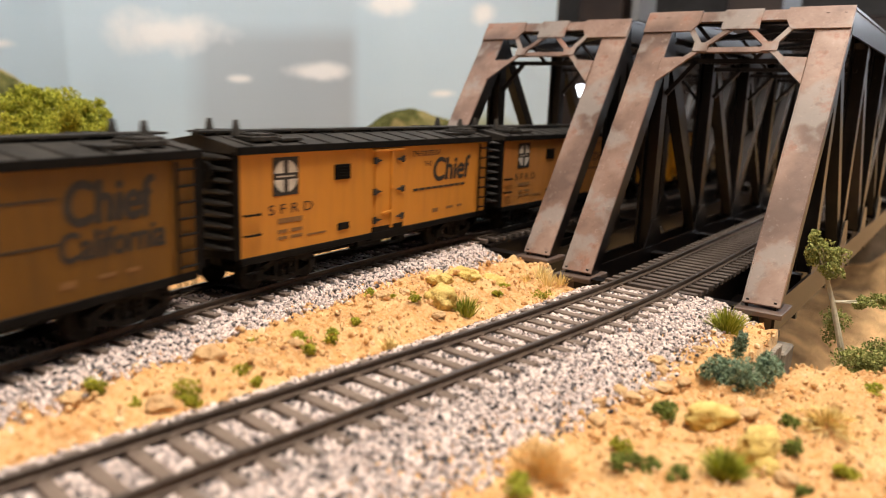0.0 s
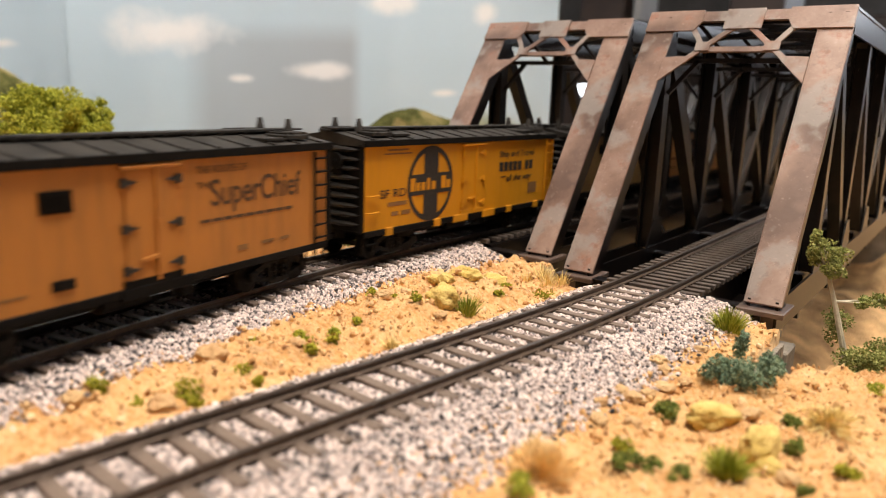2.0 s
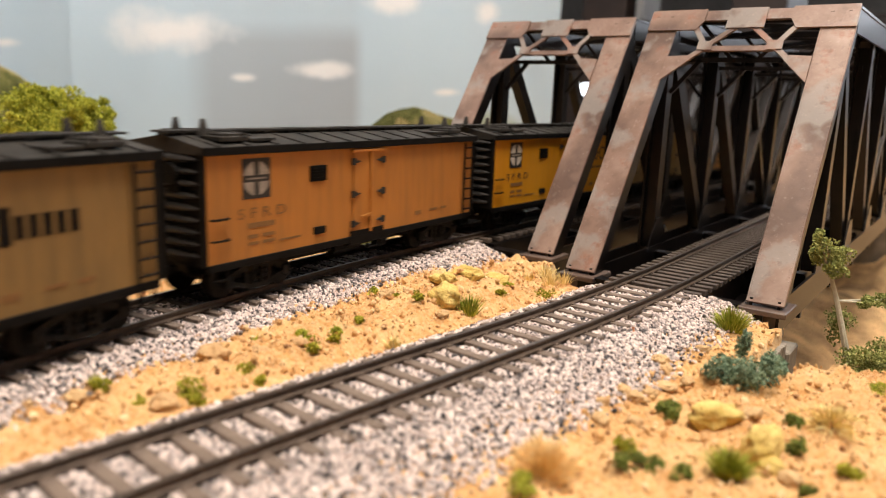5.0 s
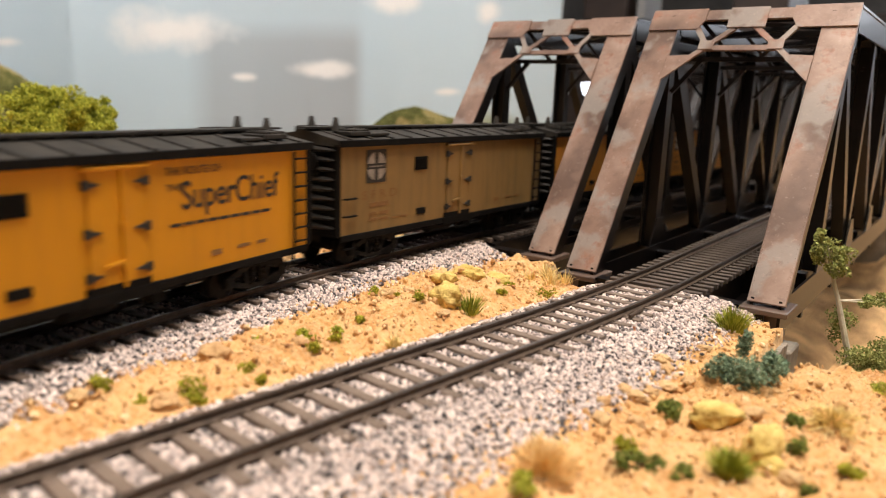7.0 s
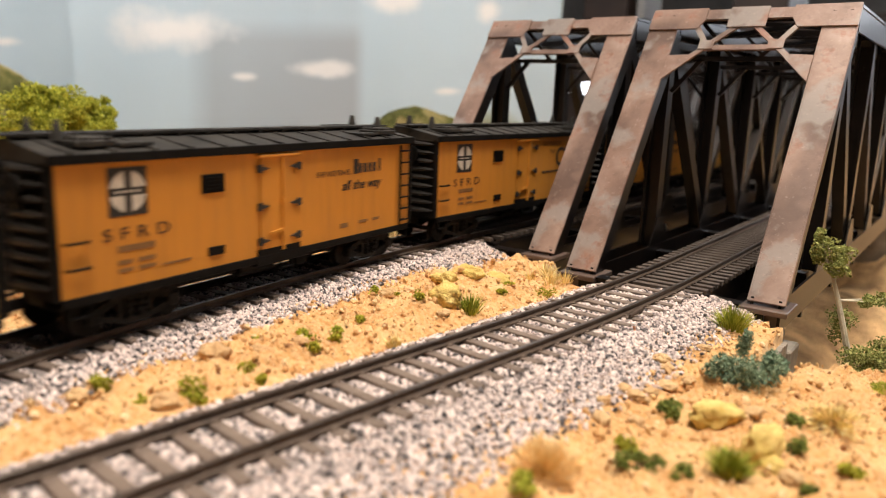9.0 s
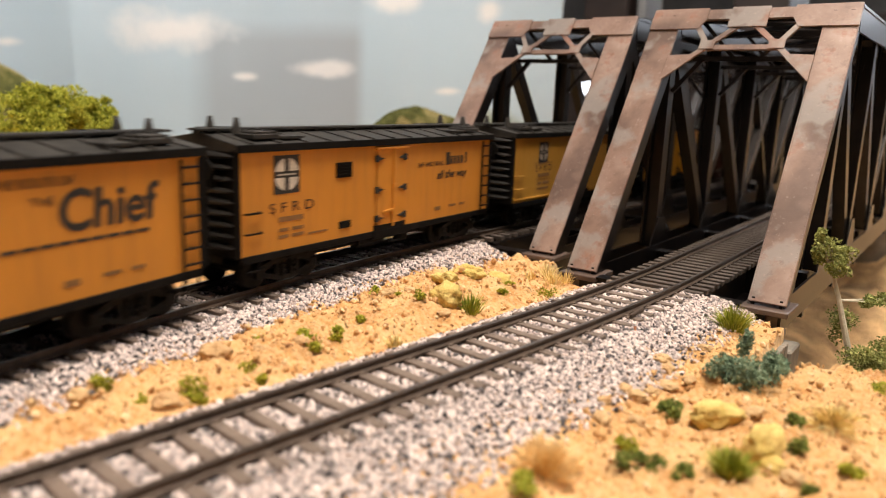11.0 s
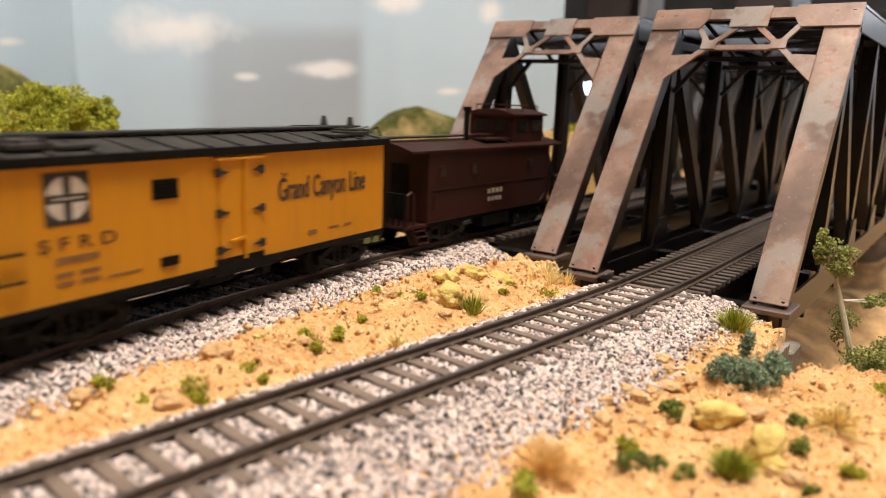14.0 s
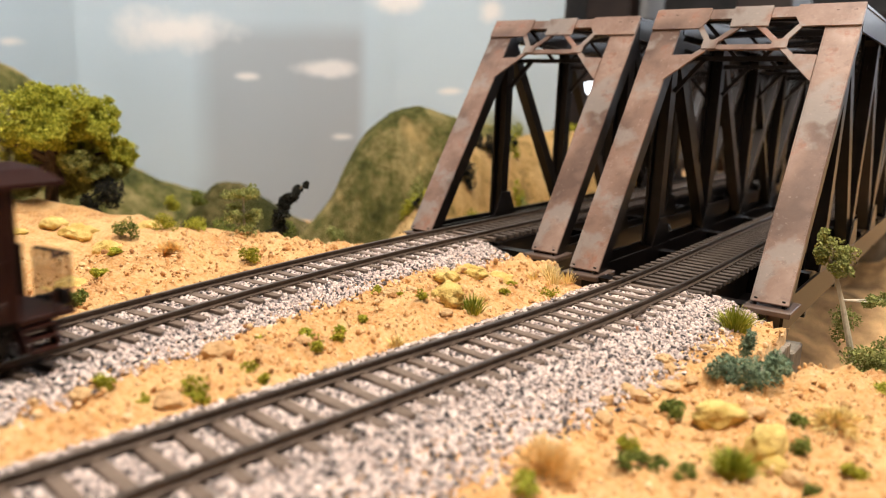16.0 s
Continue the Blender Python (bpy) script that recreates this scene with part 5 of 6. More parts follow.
def bush(x, y, r, high, material, label, seed, count=500, size=0.0010, name="bush", z=None):
    rng = random.Random(seed)
    z = height(x, y) if z is None else z
    spots = cloud(rng, (x, y, z + high * 0.35), r, count, size, high / (1.5 * r))
    spots = [(a, b, max(c, z - 0.001), d) for a, b, c, d in spots]
    return tagged(clumps(name, material, spots, seed=seed), label, "shrub")


def tuft(x, y, r, high, material, label, seed, count=90, name="grass_tuft", z=None):
    """Upright blades that lean outwards."""
    rng = random.Random(seed)
    z = height(x, y) - 0.0005 if z is None else z
    verts, faces = [], []
    for _ in range(count):
        a, q = rng.uniform(0, 2 * math.pi), rng.random() ** 0.7
        bx, by = x + math.cos(a) * q * r * 0.5, y + math.sin(a) * q * r * 0.5
        h = high * rng.uniform(0.55, 1.1) * (1.1 - 0.4 * q)
        lean = q * r * rng.uniform(0.4, 1.1)
        w = rng.uniform(0.00012, 0.00022)
        t = rng.uniform(0, math.pi)
        wx, wy = math.cos(t) * w, math.sin(t) * w
        mx, my = bx + math.cos(a) * lean * 0.35, by + math.sin(a) * lean * 0.35
        i = len(verts)
        verts += [(bx - wx, by - wy, z), (bx + wx, by + wy, z), (mx + wx, my + wy, z + h * 0.6), (mx - wx, my - wy, z + h * 0.6),
                  (bx + math.cos(a) * lean, by + math.sin(a) * lean, z + h)]
        faces += [(i, i + 1, i + 2, i + 3), (i + 3, i + 2, i + 4)]
    me = bpy.data.meshes.new(name)
    me.from_pydata(verts, [], faces)
    me.materials.append(material)
    return tagged(new(name, me), label, "grass")


def fuzz(x, y, r, high, material, label, seed, count):
    """A soft mound of fine hairs that point outwards."""
    rng = random.Random(seed)
    z = height(x, y) - 0.0005
    verts, faces = [], []
    for _ in range(count):
        a, q = rng.uniform(0, 2 * math.pi), rng.random() ** 0.5
        d = Vector((math.cos(a) * q, math.sin(a) * q, math.sqrt(max(0.02, 1 - q * q))))
        lump = 0.75 + 0.35 * noise.noise(d * 2.2 + Vector((seed, 0, 0)))
        p = Vector((x + d.x * r * 0.35, y + d.y * r * 0.35, z + d.z * high * 0.15))
        e = Vector((x + d.x * r * lump + rng.gauss(0, r * 0.07), y + d.y * r * lump + rng.gauss(0, r * 0.07), z + d.z * high * lump * rng.uniform(0.7, 1.1)))
        w = Vector((rng.gauss(0, 1), rng.gauss(0, 1), rng.gauss(0, 1))).normalized() * 0.00016
        k = len(verts)
        verts += [tuple(p - w), tuple(p + w), tuple(p.lerp(e, 0.7) + w), tuple(e)]
        faces += [(k, k + 1, k + 2, k + 3)]
    me = bpy.data.meshes.new("dry_brush")
    me.from_pydata(verts, [], faces)
    me.materials.append(material)
    return tagged(new("dry_brush", me), label, "shrub")


def rock(x, y, r, squash, material, label, seed, sink=0.3, long=1.0):
    bm = bmesh.new()
    bmesh.ops.create_icosphere(bm, subdivisions=4, radius=1)
    for v in bm.verts:
        p = v.co.copy()
        facet = 1.0
        for k in range(9):
            d = Vector((noise.noise((seed, k, 1.5)), noise.noise((seed, k, 7.5)), noise.noise((seed, k, 13.5)))).normalized()
            facet = min(facet, 0.80 / max(0.3, p.dot(d))) if p.dot(d) > 0.3 else facet
        v.co = p * facet * (1 + 0.24 * noise.noise(p * 1.9 + Vector((seed, 0, 0))) + 0.14 * noise.noise(p * 4.5 + Vector((0, seed, 0))) + 0.06 * noise.noise(p * 12 + Vector((0, 0, seed))))
        v.co = Vector((v.co.x * r * long, v.co.y * r, v.co.z * r * squash))
    bmesh.ops.rotate(bm, verts=bm.verts[:], matrix=Matrix.Rotation(seed * 1.7, 3, "Z"))
    bmesh.ops.translate(bm, verts=bm.verts[:], vec=(x, y, height(x, y) + r * squash * (1 - 2 * sink)))
    for f in bm.faces:
        f.smooth = True
    return tagged(part("rock", bm, material), label, "rock")


def tree(x, y, z, top, crown, bark, leaves, label, seed, spread, count, size, trunk_r=0.0016, lean=(0, 0)):
    """A tapered trunk with limbs that carry ragged clumps of leaves; crown: height where the limbs begin."""
    rng = random.Random(seed)
    base = tagged(empty("tree", pose(x, y, z)), label, "tree")
    bm = bmesh.new()
    pts = [Vector((0, 0, -0.002))]
    for i in range(1, 6):
        f = i / 5
        pts.append(Vector((lean[0] * f + rng.uniform(-1, 1) * trunk_r * 0.7, lean[1] * f + rng.uniform(-1, 1) * trunk_r * 0.7, top * 0.85 * f)))
    for i, (a, b) in enumerate(zip(pts, pts[1:])):
        rod(bm, a, b, trunk_r * (1 - i * 0.16), 8, trunk_r * (1 - (i + 1) * 0.16))
    spots = []
    limbs = 8
    for k in range(limbs):
        f = crown + (1 - crown) * (k + 0.5) / limbs
        idx = min(4, int(f * 5))
        a = pts[idx].lerp(pts[idx + 1], f * 5 - idx if idx < 4 else 0.7)
        ang = k * 2.4 + rng.uniform(-0.4, 0.4)
        reach = spread * rng.uniform(0.6, 1.0) * (1.0 - 0.45 * abs(f - 0.6))
        b = a + Vector((math.cos(ang) * reach, math.sin(ang) * reach, reach * rng.uniform(0.1, 0.5)))
        rod(bm, a, b, trunk_r * 0.35, 6, trunk_r * 0.15)
        spots += cloud(rng, b, spread * rng.uniform(0.45, 0.66), count // limbs, size, 0.7)
        spots += cloud(rng, a.lerp(b, 0.55), spread * 0.35, count // (2 * limbs), size, 0.7)
    part("trunk", bm, bark, base, "bare tapered trunk and limbs")
    clumps("crown", leaves, spots, base, seed=seed)
    return base


# island between the tracks
rock(-0.0390, -0.0825, 0.0052, 0.95, ROCK, "large ochre yellow boulder in the sand", 1.0, 0.28)
rock(-0.0490, -0.0560, 0.0046, 0.62, ROCK, "flat ochre yellow rock beside the tracks", 2.0, 0.3, 1.3)
rock(-0.0440, -0.0450, 0.0044, 0.72, ROCK, "flat ochre yellow rock beside the tracks", 3.0, 0.3, 1.2)
rock(-0.0545, -0.0640, 0.0032, 0.6, ROCK, "small ochre yellow rock in the sand", 4.0, 0.3, 1.3)
rock(-0.0480, -0.0690, 0.0030, 0.7, ROCK, "small ochre yellow rock in the sand", 5.0, 0.3)
SANDROCK = noisy("sandstone_lump", (0.50, 0.28, 0.12), (0.72, 0.50, 0.26), 220, 0.9, 0.001)
for x, y, r, k in ((-0.0555, -0.1540, 0.0040, 1), (-0.0510, -0.1570, 0.0030, 2), (-0.0590, -0.0860, 0.0028, 3), (-0.0555, -0.0800, 0.0022, 4), (-0.0310, -0.1400, 0.0020, 5), (-0.0340, -0.0905, 0.0020, 6),
                   (-0.0420, -0.1760, 0.0034, 7), (-0.0500, -0.1440, 0.0026, 8), (-0.0560, -0.1870, 0.0026, 9), (-0.0350, -0.1620, 0.0022, 10), (-0.0450, -0.1360, 0.0022, 12)):
    rock(x, y, r, 0.6, SANDROCK, "small sandstone lump bedded in the sand", 20.0 + k, 0.35)
tuft(-0.0325, -0.0790, 0.0050, 0.0070, GRASS, "green grass tuft beside the ochre boulder", 1, 170)
tuft(-0.0301, -0.1169, 0.0032, 0.0046, STRAW, "dry straw grass tuft in the sand", 2, 90)
for i, (x, y, r, h, m, lab) in enumerate((
        (-0.0420, -0.1705, 0.0034, 0.0052, LEAF_GREEN, "small green foam shrub on the sand"), (-0.0385, -0.1700, 0.0026, 0.0034, LEAF_GREEN, "small green foam shrub on the sand"),
        (-0.0435, -0.1540, 0.0028, 0.0026, LEAF_GREEN, "low green ground shrub on the sand"), (-0.0520, -0.1290, 0.0020, 0.0022, LEAF_YELLOW, "low yellow-green moss on the sand"),
        (-0.0480, -0.1300, 0.0022, 0.0020, LEAF_YELLOW, "low yellow-green moss on the sand"), (-0.0450, -0.1230, 0.0020, 0.0022, LEAF_YELLOW, "low yellow-green moss on the sand"),
        (-0.0415, -0.1270, 0.0018, 0.0026, LEAF_GREEN, "low green ground shrub on the sand"), (-0.0400, -0.1360, 0.0020, 0.0030, LEAF_GREEN, "low green ground shrub on the sand"),
        (-0.0616, -0.0900, 0.0018, 0.0034, LEAF_YELLOW, "yellow-green sprig on the sand"), (-0.0540, -0.0880, 0.0018, 0.0018, LEAF_GREEN, "low green ground shrub on the sand"),
        (-0.0420, -0.0920, 0.0022, 0.0026, LEAF_GREEN, "low green ground shrub by the boulder"), (-0.0470, -0.1120, 0.0018, 0.0018, LEAF_GREEN, "low green ground shrub on the sand"),
        (-0.0540, -0.1830, 0.0026, 0.0030, LEAF_GREEN, "low olive shrub on the sand"), (-0.0460, -0.1790, 0.0018, 0.0024, LEAF_GREEN, "low olive shrub on the sand"),
        (-0.0370, -0.1550, 0.0015, 0.0020, LEAF_GREEN, "low olive shrub on the sand"), (-0.0380, -0.0480, 0.0020, 0.0024, LEAF_GREEN, "low green shrub by the flat rocks"),
        (-0.0330, -0.0600, 0.0018, 0.0020, LEAF_GREEN, "low green shrub on the sand"), (-0.0275, -0.0405, 0.0042, 0.0036, LEAF_GREEN, "green shrub by the bridge foot"), (-0.0560, -0.1400, 0.0018, 0.0018, LEAF_YELLOW, "low yellow-green moss on the sand"))):
    bush(x, y, r, h, m, lab, 40 + i, 260, 0.0009)
for i, (x, y) in enumerate(((-0.0400, -0.0180), (-0.0360, -0.0215), (-0.0450, -0.0205), (-0.0330, -0.0250), (-0.0310, -0.0200))):
    tuft(x, y, 0.0048, 0.0062, STRAW, "dry straw grass by the bridge foot", 60 + i, 50)

# bank on the near side
tuft(0.0310, -0.0275, 0.0062, 0.0088, GRASS, "yellow-green grass tuft beside the ballast", 70, 420)
for i, (x, y, r, h) in enumerate(((0.0466, -0.0675, 0.0070, 0.0118), (0.0413, -0.0712, 0.0046, 0.0062), (0.0506, -0.0599, 0.0046, 0.0072))):
    bush(x, y, r, h, LEAF_DARK, "blue-green foam bush beside the retaining wall", 171 + i, 1700, 0.0010)
bush(0.0415, -0.0536, 0.0020, 0.0085, LEAF_DARK, "upright blue-green foam sprig beside the retaining wall", 72, 700, 0.0010)
bush(0.0368, -0.0990, 0.0036, 0.0048, LEAF_DEEP, "dark green foam shrub at the foot of the ballast", 73, 900, 0.0009)
for i, (x, y, r, h, m, lab) in enumerate((
        (0.0367, -0.1232, 0.0024, 0.0026, LEAF_GREEN, "small green foam shrub on the bank"), (0.0400, -0.1290, 0.0036, 0.0030, LEAF_DEEP, "dark green foam shrub on the bank"),
        (0.0440, -0.1270, 0.0026, 0.0040, LEAF_DEEP, "dark green foam shrub on the bank"), (0.0491, -0.1259, 0.0024, 0.0028, LEAF_DEEP, "small dark green shrub on the bank"),
        (0.0640, -0.0975, 0.0028, 0.0040, LEAF_DEEP, "small blue-green shrub on the bank"), (0.0609, -0.0862, 0.0024, 0.0032, LEAF_DEEP, "small green shrub on the bank"),
        (0.0747, -0.1010, 0.0028, 0.0026, LEAF_GREEN, "small green shrub on the bank"), (0.0697, -0.1150, 0.0020, 0.0026, LEAF_DEEP, "small green shrub on the bank"),
        (0.0735, -0.0530, 0.0032, 0.0030, LEAF_YELLOW, "low yellow-green shrub on the bank"), (0.0292, -0.1509, 0.0036, 0.0034, LEAF_YELLOW, "yellow-green shrub at the ballast's foot"))):
    bush(x, y, r, h, m, lab, 200 + i, 520, 0.0008)
fuzz(0.0275, -0.1400, 0.0095, 0.0088, ORANGE_TUFT, "orange dry brush at the ballast's foot", 83, 2600)
fuzz(0.0673, -0.0767, 0.0120, 0.0052, STRAW, "pale straw-coloured brush on the bank", 85, 1500)
tuft(0.0563, -0.1190, 0.0050, 0.0056, GRASS, "olive grass tuft beside the leaning rock", 84, 420)
rock(0.0467, -0.0955, 0.0044, 0.72, ROCK, "ochre yellow rock on the bank", 6.0, 0.34, 1.5)
rock(0.0590, -0.1040, 0.0044, 1.05, ROCK, "leaning ochre yellow rock on the bank", 7.0, 0.30, 0.9)
rock(0.0615, -0.1075, 0.0030, 0.8, ROCK, "small ochre yellow rock on the bank", 9.0, 0.34, 1.2)
for i, (x, y, r) in enumerate(((0.0282, -0.0967, 0.0024), (0.0278, -0.0750, 0.0020), (0.0251, -0.0720, 0.0024), (0.0250, -0.0960, 0.0018), (0.0295, -0.0905, 0.0016), (0.0300, -0.0650, 0.0014), (0.0240, -0.1060, 0.0015), (0.0330, -0.1080, 0.0018), (0.0530, -0.0880, 0.0020), (0.0660, -0.1120, 0.0020), (0.0340, -0.1160, 0.0018), (0.0310, -0.0840, 0.0022), (0.0345, -0.0780, 0.0018), (0.0365, -0.0860, 0.0015), (0.0270, -0.1130, 0.0020), (0.0320, -0.0580, 0.0016))):
    rock(x, y, r, 0.65, SANDROCK, "tan pebble at the foot of the ballast", 50.0 + i, 0.3, 1.3)
bm = bmesh.new()
rod(bm, (0.0130, -0.0620, -0.0030), (0.0145, -0.0655, -0.0042), 0.0005, 8)
rod(bm, (0.0145, -0.0655, -0.0042), (0.0150, -0.0665, -0.0060), 0.0005, 8)
tagged(part("feeder_wire", bm, COPPER), "bare copper feeder wire soldered to the rail", "wire")
bm = bmesh.new()
box(bm, (0.0097, -0.0530, -0.0013), (0.0008, 0.010, 0.0013), 0.0002)
tagged(part("rail_joiner", bm, RAIL), "dark rail joiner on the near rail", "rail joiner")

# seedling and bushes down in the gorge by the near bridge
def sapling():
    base = tagged(empty("sapling"), "thin pale-stemmed sapling rising out of the gorge", "tree")
    rng = random.Random(3)
    bm = bmesh.new()
    root = Vector((0.0606, 0.0040, -0.0195))
    pts = [Vector((root.x, root.y, height(root.x, root.y) - 0.002)), root, Vector((0.0566, 0.0036, -0.0059)), Vector((0.0549, 0.0034, -0.0000)), Vector((0.0523, 0.0031, 0.0075)), Vector((0.0505, 0.0028, 0.0165))]
    for i, (a, b) in enumerate(zip(pts, pts[1:])):
        rod(bm, a, b, 0.0012 - i * 0.00015, 8, 0.0012 - (i + 1) * 0.00015)
    limbs = ((3, (0.0634, 0.0043, 0.0008), 0.0034, 0.55), (3, (0.0675, 0.0087, 0.0018), 0.0040, 0.6), (2, (0.0558, 0.0096, -0.0094), 0.0050, 1.2), (4, (0.0498, 0.0027, 0.0173), 0.0042, 1.1), (4, (0.0481, 0.0055, 0.0139), 0.0036, 0.9),
             (4, (0.0536, 0.0053, 0.0148), 0.0040, 0.8), (4, (0.0532, 0.0032, 0.0104), 0.0034, 0.9), (4, (0.0471, 0.0023, 0.0207), 0.0016, 1.2))
    spots = []
    for i, b, r, tall in limbs:
        rod(bm, pts[i], b, 0.0004, 6, 0.0002)
        spots += cloud(rng, b, r * 1.1, 620, 0.0011, tall)
    part("trunk", bm, PALEBARK, base, "pale bare stem")
    clumps("crown", LEAF_SAGE, spots, base, seed=4)


sapling()
for i, (x, y, z, r, h) in enumerate(((0.0648, -0.0026, -0.0203, 0.0075, 0.0100), (0.0706, 0.0049, -0.0209, 0.0080, 0.0110))):
    bush(x, y, r, h, LEAF_SAGE, "sage green bush below the sapling", 87 + i, 1700, 0.0011, z=z)

# beyond the far track
def broad_tree():
    base = tagged(empty("tree"), "broad dark-limbed tree with yellow-green foam leaves", "tree")
    rng = random.Random(5)
    foot = Vector((-0.3307, -0.0643, -0.0197))
    fork = Vector((-0.3292, -0.0611, 0.0167))
    bm = bmesh.new()
    rod(bm, foot - Vector((0, 0, 0.012)), foot.lerp(fork, 0.5) + Vector((0.001, 0, 0)), 0.0042, 10, 0.0034)
    rod(bm, foot.lerp(fork, 0.5) + Vector((0.001, 0, 0)), fork, 0.0034, 10, 0.0028)
    upper = (((-0.3320, -0.0673, 0.0457), 0.0150), ((-0.3155, -0.0558, 0.0450), 0.0145), ((-0.3176, -0.0381, 0.0315), 0.0120), ((-0.3183, -0.0291, 0.0177), 0.0095), ((-0.3279, -0.0828, 0.0355), 0.0150), ((-0.3426, -0.0927, 0.0407), 0.0170), ((-0.3149, -0.0660, 0.0316), 0.0120), ((-0.3320, -0.0441, 0.0231), 0.0110), ((-0.3464, -0.0701, 0.0220), 0.0110), ((-0.3229, -0.0395, 0.0432), 0.0125), ((-0.3128, -0.0295, 0.0239), 0.0100), ((-0.3352, -0.0551, 0.0488), 0.0120), ((-0.3109, -0.0510, 0.0361), 0.0120), ((-0.3154, -0.0742, 0.0346), 0.0130))
    lower = (((-0.3311, -0.0424, 0.0069), 0.0100), ((-0.3203, -0.0347, 0.0087), 0.0090), ((-0.3370, -0.0496, 0.0009), 0.0100), ((-0.3502, -0.0713, 0.0044), 0.0120), ((-0.3166, -0.0448, 0.0122), 0.0105), ((-0.3146, -0.0326, 0.0117), 0.0080), ((-0.3457, -0.0635, 0.0132), 0.0100), ((-0.3422, -0.0512, 0.0103), 0.0100), ((-0.3156, -0.0560, 0.0175), 0.0100))
    spots = {True: [], False: []}
    for lobe, bright in [(v, True) for v in upper] + [(v, False) for v in lower]:
        c, r = Vector(lobe[0]), lobe[1]
        m = fork.lerp(c, 0.5) + Vector((0, 0, -0.15 * r))
        rod(bm, fork, m, 0.0020, 7, 0.0013)
        rod(bm, m, c, 0.0013, 6, 0.0005)
        spots[bright] += cloud(rng, c, r * 0.95, 3000, 0.0017, 0.85)
        for _ in range(6):
            d = Vector((rng.gauss(0, 1), rng.gauss(0, 1), rng.gauss(0, 0.7))).normalized() * r * 0.9
            spots[bright] += cloud(rng, c + d, r * 0.32, 260, 0.0015, 0.8)
    rod(bm, upper[0][0], (-0.3281, -0.0588, 0.0574), 0.0007, 5, 0.0004)
    part("trunk", bm, DARKBARK, base, "dark brown trunk and limbs")
    clumps("crown", LEAF_YELLOW, spots[True], base, seed=5)
    clumps("lower_crown", LEAF_SAGE, spots[False], base, "dull green lower foliage", seed=6)


broad_tree()
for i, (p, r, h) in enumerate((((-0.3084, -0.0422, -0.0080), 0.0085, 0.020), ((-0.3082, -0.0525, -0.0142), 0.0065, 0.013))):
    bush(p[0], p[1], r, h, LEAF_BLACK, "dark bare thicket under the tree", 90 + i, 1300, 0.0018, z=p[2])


def stunted(points, radius, bark, leaves, label, seed, count, size, taper):
    """A small plant whose foliage follows a bent stem; points run from the ground upwards."""
    rng = random.Random(seed)
    base = tagged(empty("dead_shrub" if leaves is LEAF_BLACK else "small_tree"), label, "shrub" if leaves is LEAF_BLACK else "tree")
    pts = [Vector(p) for p in points]
    pts[0].z = min(pts[0].z, height(pts[0].x, pts[0].y))
    bm = bmesh.new()
    spots = []
    for k, (a, b) in enumerate(zip(pts, pts[1:])):
        rod(bm, a, b, 0.0010 - 0.0001 * k, 7, 0.0009 - 0.0001 * k)
        for q in (0.15, 0.5, 0.85):
            c = a.lerp(b, q) + Vector((rng.uniform(-1, 1), rng.uniform(-1, 1), 0)) * radius * 0.25
            spots += cloud(rng, c, radius * (1 - taper * (k + q) / (len(pts) - 1)), count, size, 1.0)
    part("stem", bm, bark, base)
    clumps("foliage", leaves, spots, base, seed=seed)


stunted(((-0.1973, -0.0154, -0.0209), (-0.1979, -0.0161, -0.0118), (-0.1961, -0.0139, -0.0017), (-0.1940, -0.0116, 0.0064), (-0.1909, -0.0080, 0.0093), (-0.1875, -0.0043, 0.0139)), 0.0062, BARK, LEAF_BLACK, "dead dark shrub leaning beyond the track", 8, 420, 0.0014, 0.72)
tree(-0.1926, -0.0381, -0.0212, 0.038, 0.42, PALEBARK, LEAF_SAGE, "small sage-leaved sapling beyond the train's track", 7, 0.0095, 2600, 0.0013, 0.0009)
for i, (p, r, h, m, lab) in enumerate((
        ((-0.1967, -0.0485, -0.0170), 0.0070, 0.0075, LEAF_DEEP, "dark green shrub below the sapling"), ((-0.1939, -0.0349, -0.0130), 0.0078, 0.0100, LEAF_SAGE, "sage shrub around the sapling"),
        ((-0.2070, -0.0005, -0.0181), 0.0070, 0.0110, LEAF_DEEP, "dark undergrowth behind the dead shrub"), ((-0.2179, -0.0301, -0.0158), 0.0075, 0.0120, LEAF_DEEP, "dark undergrowth behind the sapling"), ((-0.2111, 0.0391, -0.0241), 0.0060, 0.0070, LEAF_SAGE, "sage shrub at the foot of the hill"), ((-0.2913, 0.0048, -0.0088), 0.0060, 0.0080, LEAF_DEEP, "dark shrub in the valley"), ((-0.3077, -0.0018, -0.0135), 0.0050, 0.0080, LEAF_GREEN, "green shrub in the valley"))):
    bush(p[0], p[1], r, h, m, lab, 92 + i, 900, 0.0013, z=p[2])
for i, (x, y, r, h, m, lab) in enumerate(((-0.2077, -0.0897, 0.0052, 0.0090, LEAF_DEEP, "rounded green grass dome on the sandy slope"), (-0.2125, -0.0681, 0.0062, 0.0080, LEAF_GREEN, "green shrub on the sandy slope"), (-0.2011, -0.0596, 0.0056, 0.0070, LEAF_YELLOW, "yellow-green shrub on the sandy slope"),
        (-0.1405, -0.0758, 0.0050, 0.0060, LEAF_GREEN, "bright green grass beside the sapling"), (-0.1343, -0.1493, 0.0046, 0.0050, LEAF_DEEP, "green shrub beside the far ballast"), (-0.1673, -0.1168, 0.0030, 0.0026, LEAF_YELLOW, "low yellow-green moss on the sand"), (-0.1583, -0.1282, 0.0030, 0.0026, LEAF_YELLOW, "low yellow-green moss on the sand"))):
    bush(x, y, r, h, m, lab, 100 + i, 900, 0.0010)
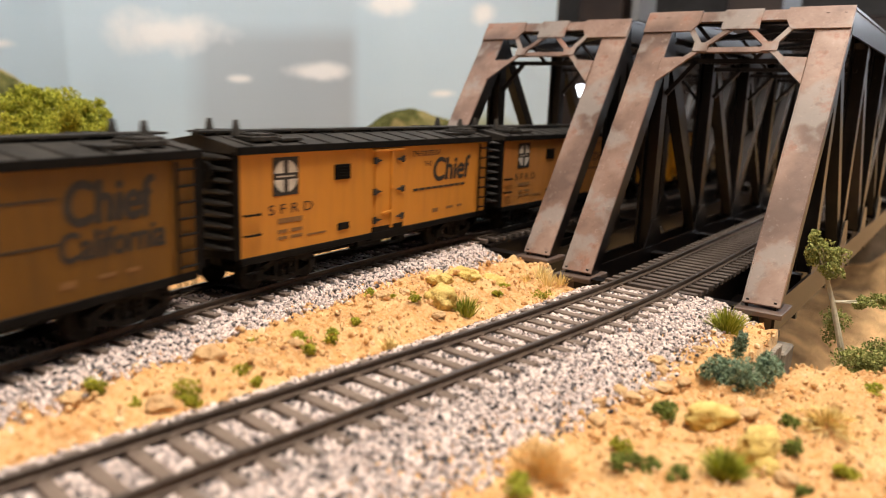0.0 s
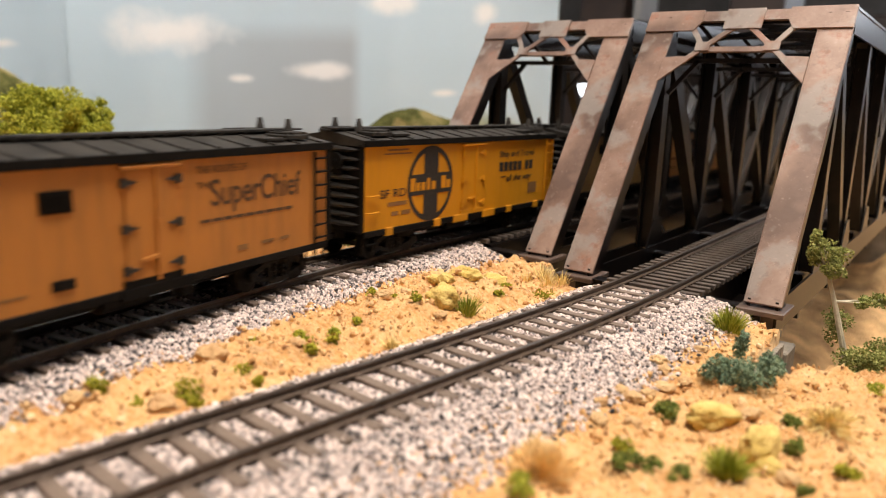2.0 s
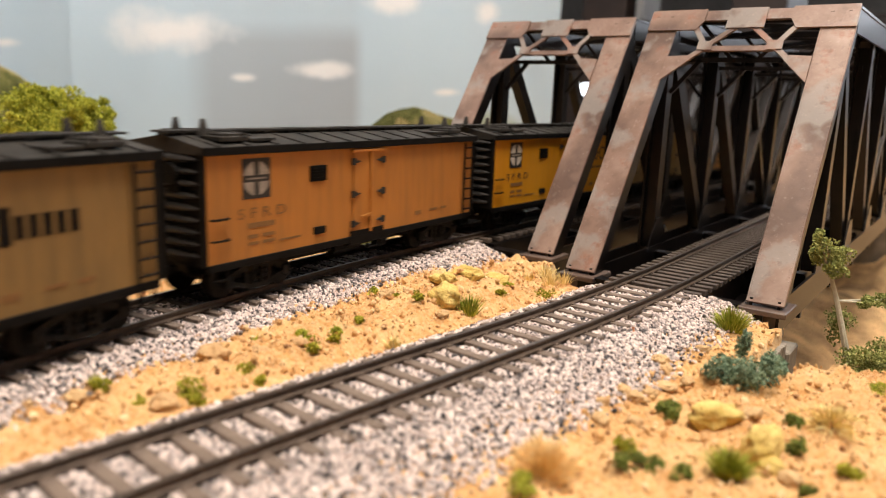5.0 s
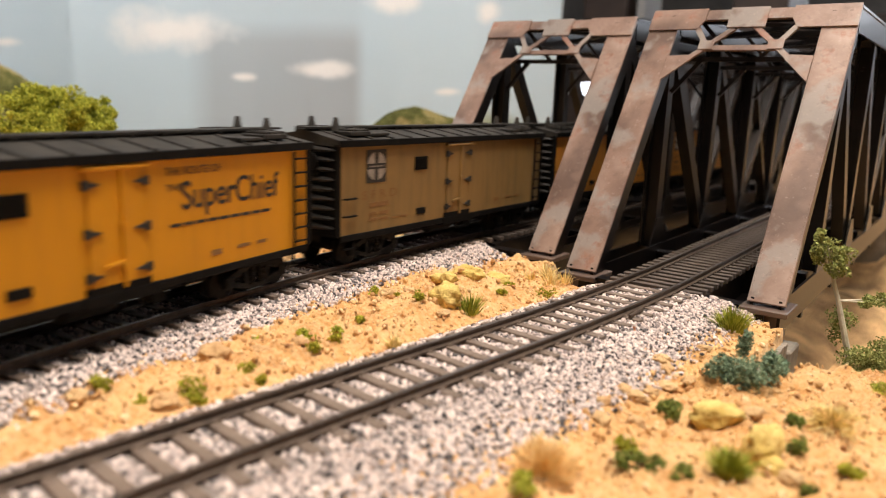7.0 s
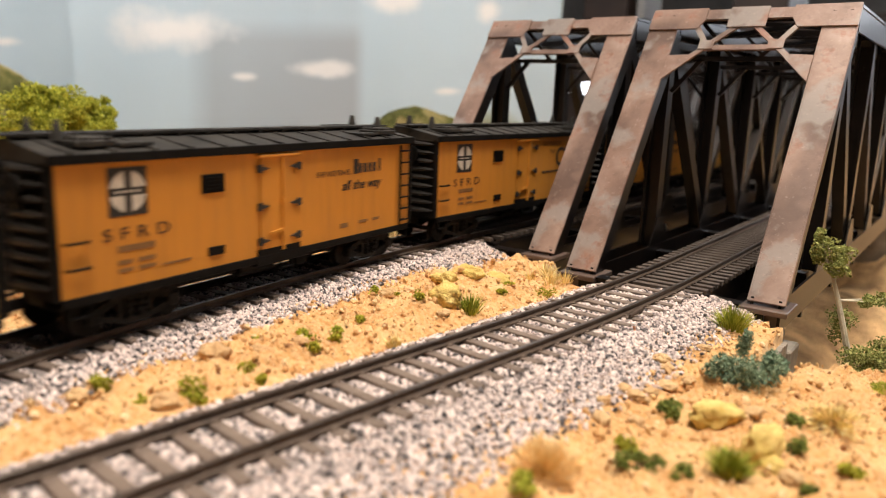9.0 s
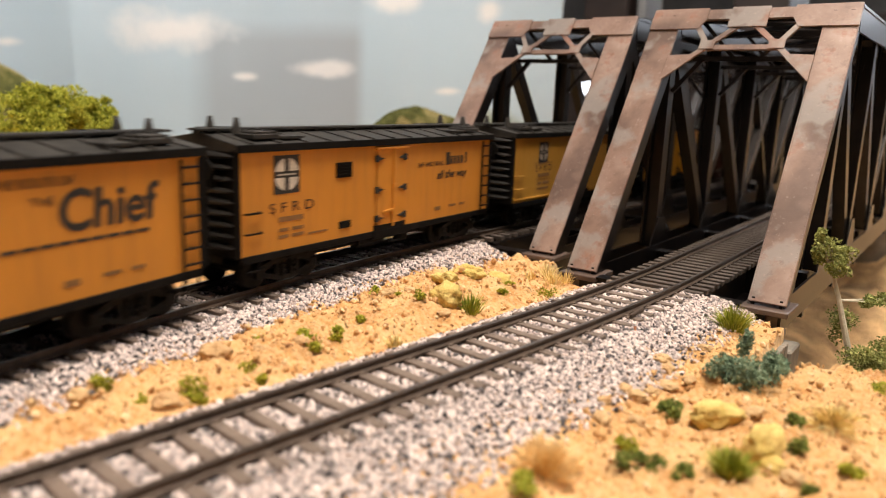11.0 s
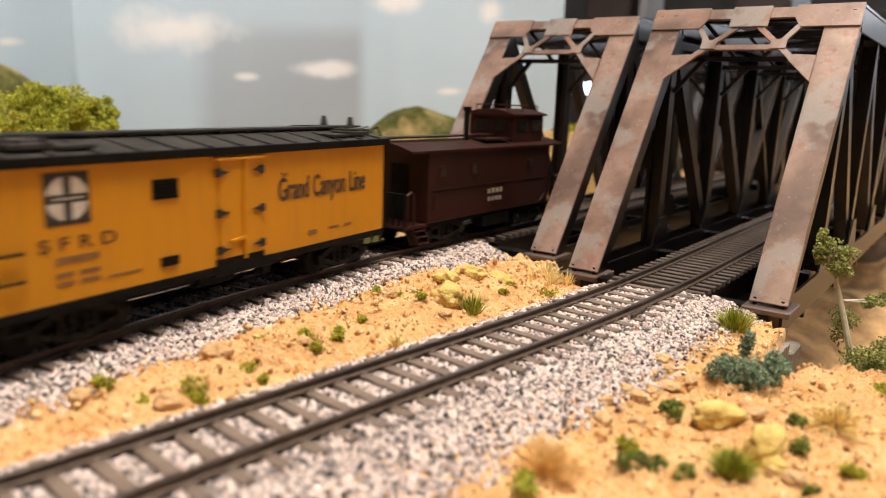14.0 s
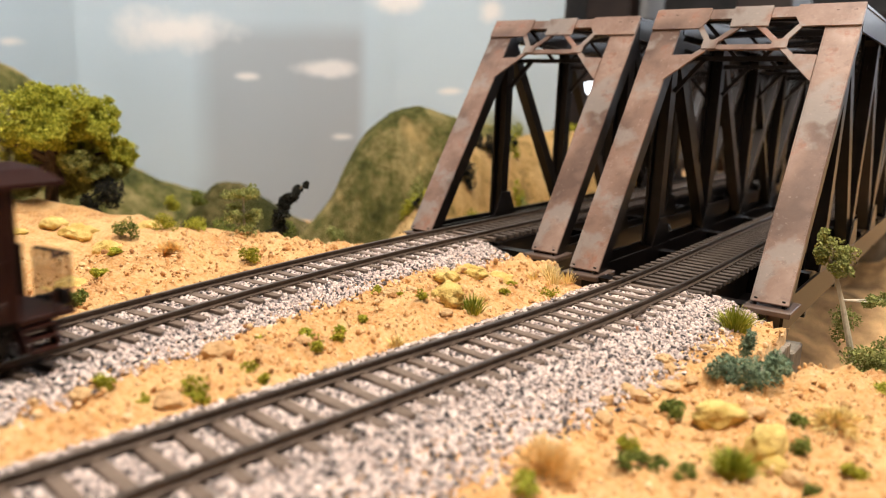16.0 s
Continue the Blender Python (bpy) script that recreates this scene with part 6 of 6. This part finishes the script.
fuzz(-0.1687, -0.0936, 0.0085, 0.0060, ORANGE_TUFT, "orange dry brush on the sandy slope", 106, 1600)
for i, (x, y, r, q) in enumerate(((-0.2284, -0.0993, 0.0058, 0.85), (-0.1626, -0.1360, 0.0052, 0.9), (-0.1991, -0.1026, 0.0046, 0.95), (-0.2569, -0.0966, 0.0062, 0.6), (-0.2372, -0.0609, 0.0046, 0.8), (-0.1676, -0.1432, 0.0034, 0.6), (-0.2515, -0.1151, 0.0040, 0.5))):
    rock(x, y, r, q, ROCK, "ochre yellow rock on the sandy slope", 80.0 + i, 0.32, 1.3)
rng = random.Random(21)
for i in range(26):
    p = TAN_SLOPE(rng.uniform(0.12, 0.9), rng.uniform(-0.02, 0.5))
    bush(p.x, p.y, rng.uniform(0.004, 0.009), rng.uniform(0.010, 0.022), rng.choice((LEAF_SAGE, LEAF_BLACK, LEAF_GREEN, LEAF_GREEN)), "scrub bush on the tan hillside", 120 + i, 320, 0.0026, z=p.z - 0.003)


# ---- movement ----
def along(line, s):
    """The point and heading at distance s from the bridge end, measured along a track."""
    y = s
    if s < 0:
        y, left, step = 0.0, -s, 0.001
        while left > 0:
            d = (line(y) - line(y - step)) / step
            left -= step * math.sqrt(1 + d * d)
            y -= step
    return Vector((line(y), y, 0))


def place(s, half):
    a, b = along(line_b, s - half), along(line_b, s + half)
    c, d = (a + b) / 2, b - a
    return Matrix.Translation(c) @ Matrix.Rotation(math.atan2(-d.x, d.y), 4, "Z")


SLACK = {0: -0.0018, 1: -0.0008, 2: -0.0045, 4: -0.0015, 6: -0.0008, 8: -0.002, 11: 0.003, 12: 0.0040}


def travelled(t):
    """How far the train has gone; it picks up a little speed after ten seconds."""
    return SPEED * t + 0.0021 * (t - 10 if t > 11 else max(0, t - 9) ** 2 / 4)


def motions():
    times = [i * 0.25 for i in range(65)]
    for k, car in TRAIN:
        walk(car, [(t, place(START + (k - 1) * PITCH + SLACK.get(k, 0) - travelled(t), 0.049)) for t in times])
    walk(CABOOSE, [(t, place(START + 12 * PITCH - 0.0056 - travelled(t), 0.033)) for t in times])


motions()
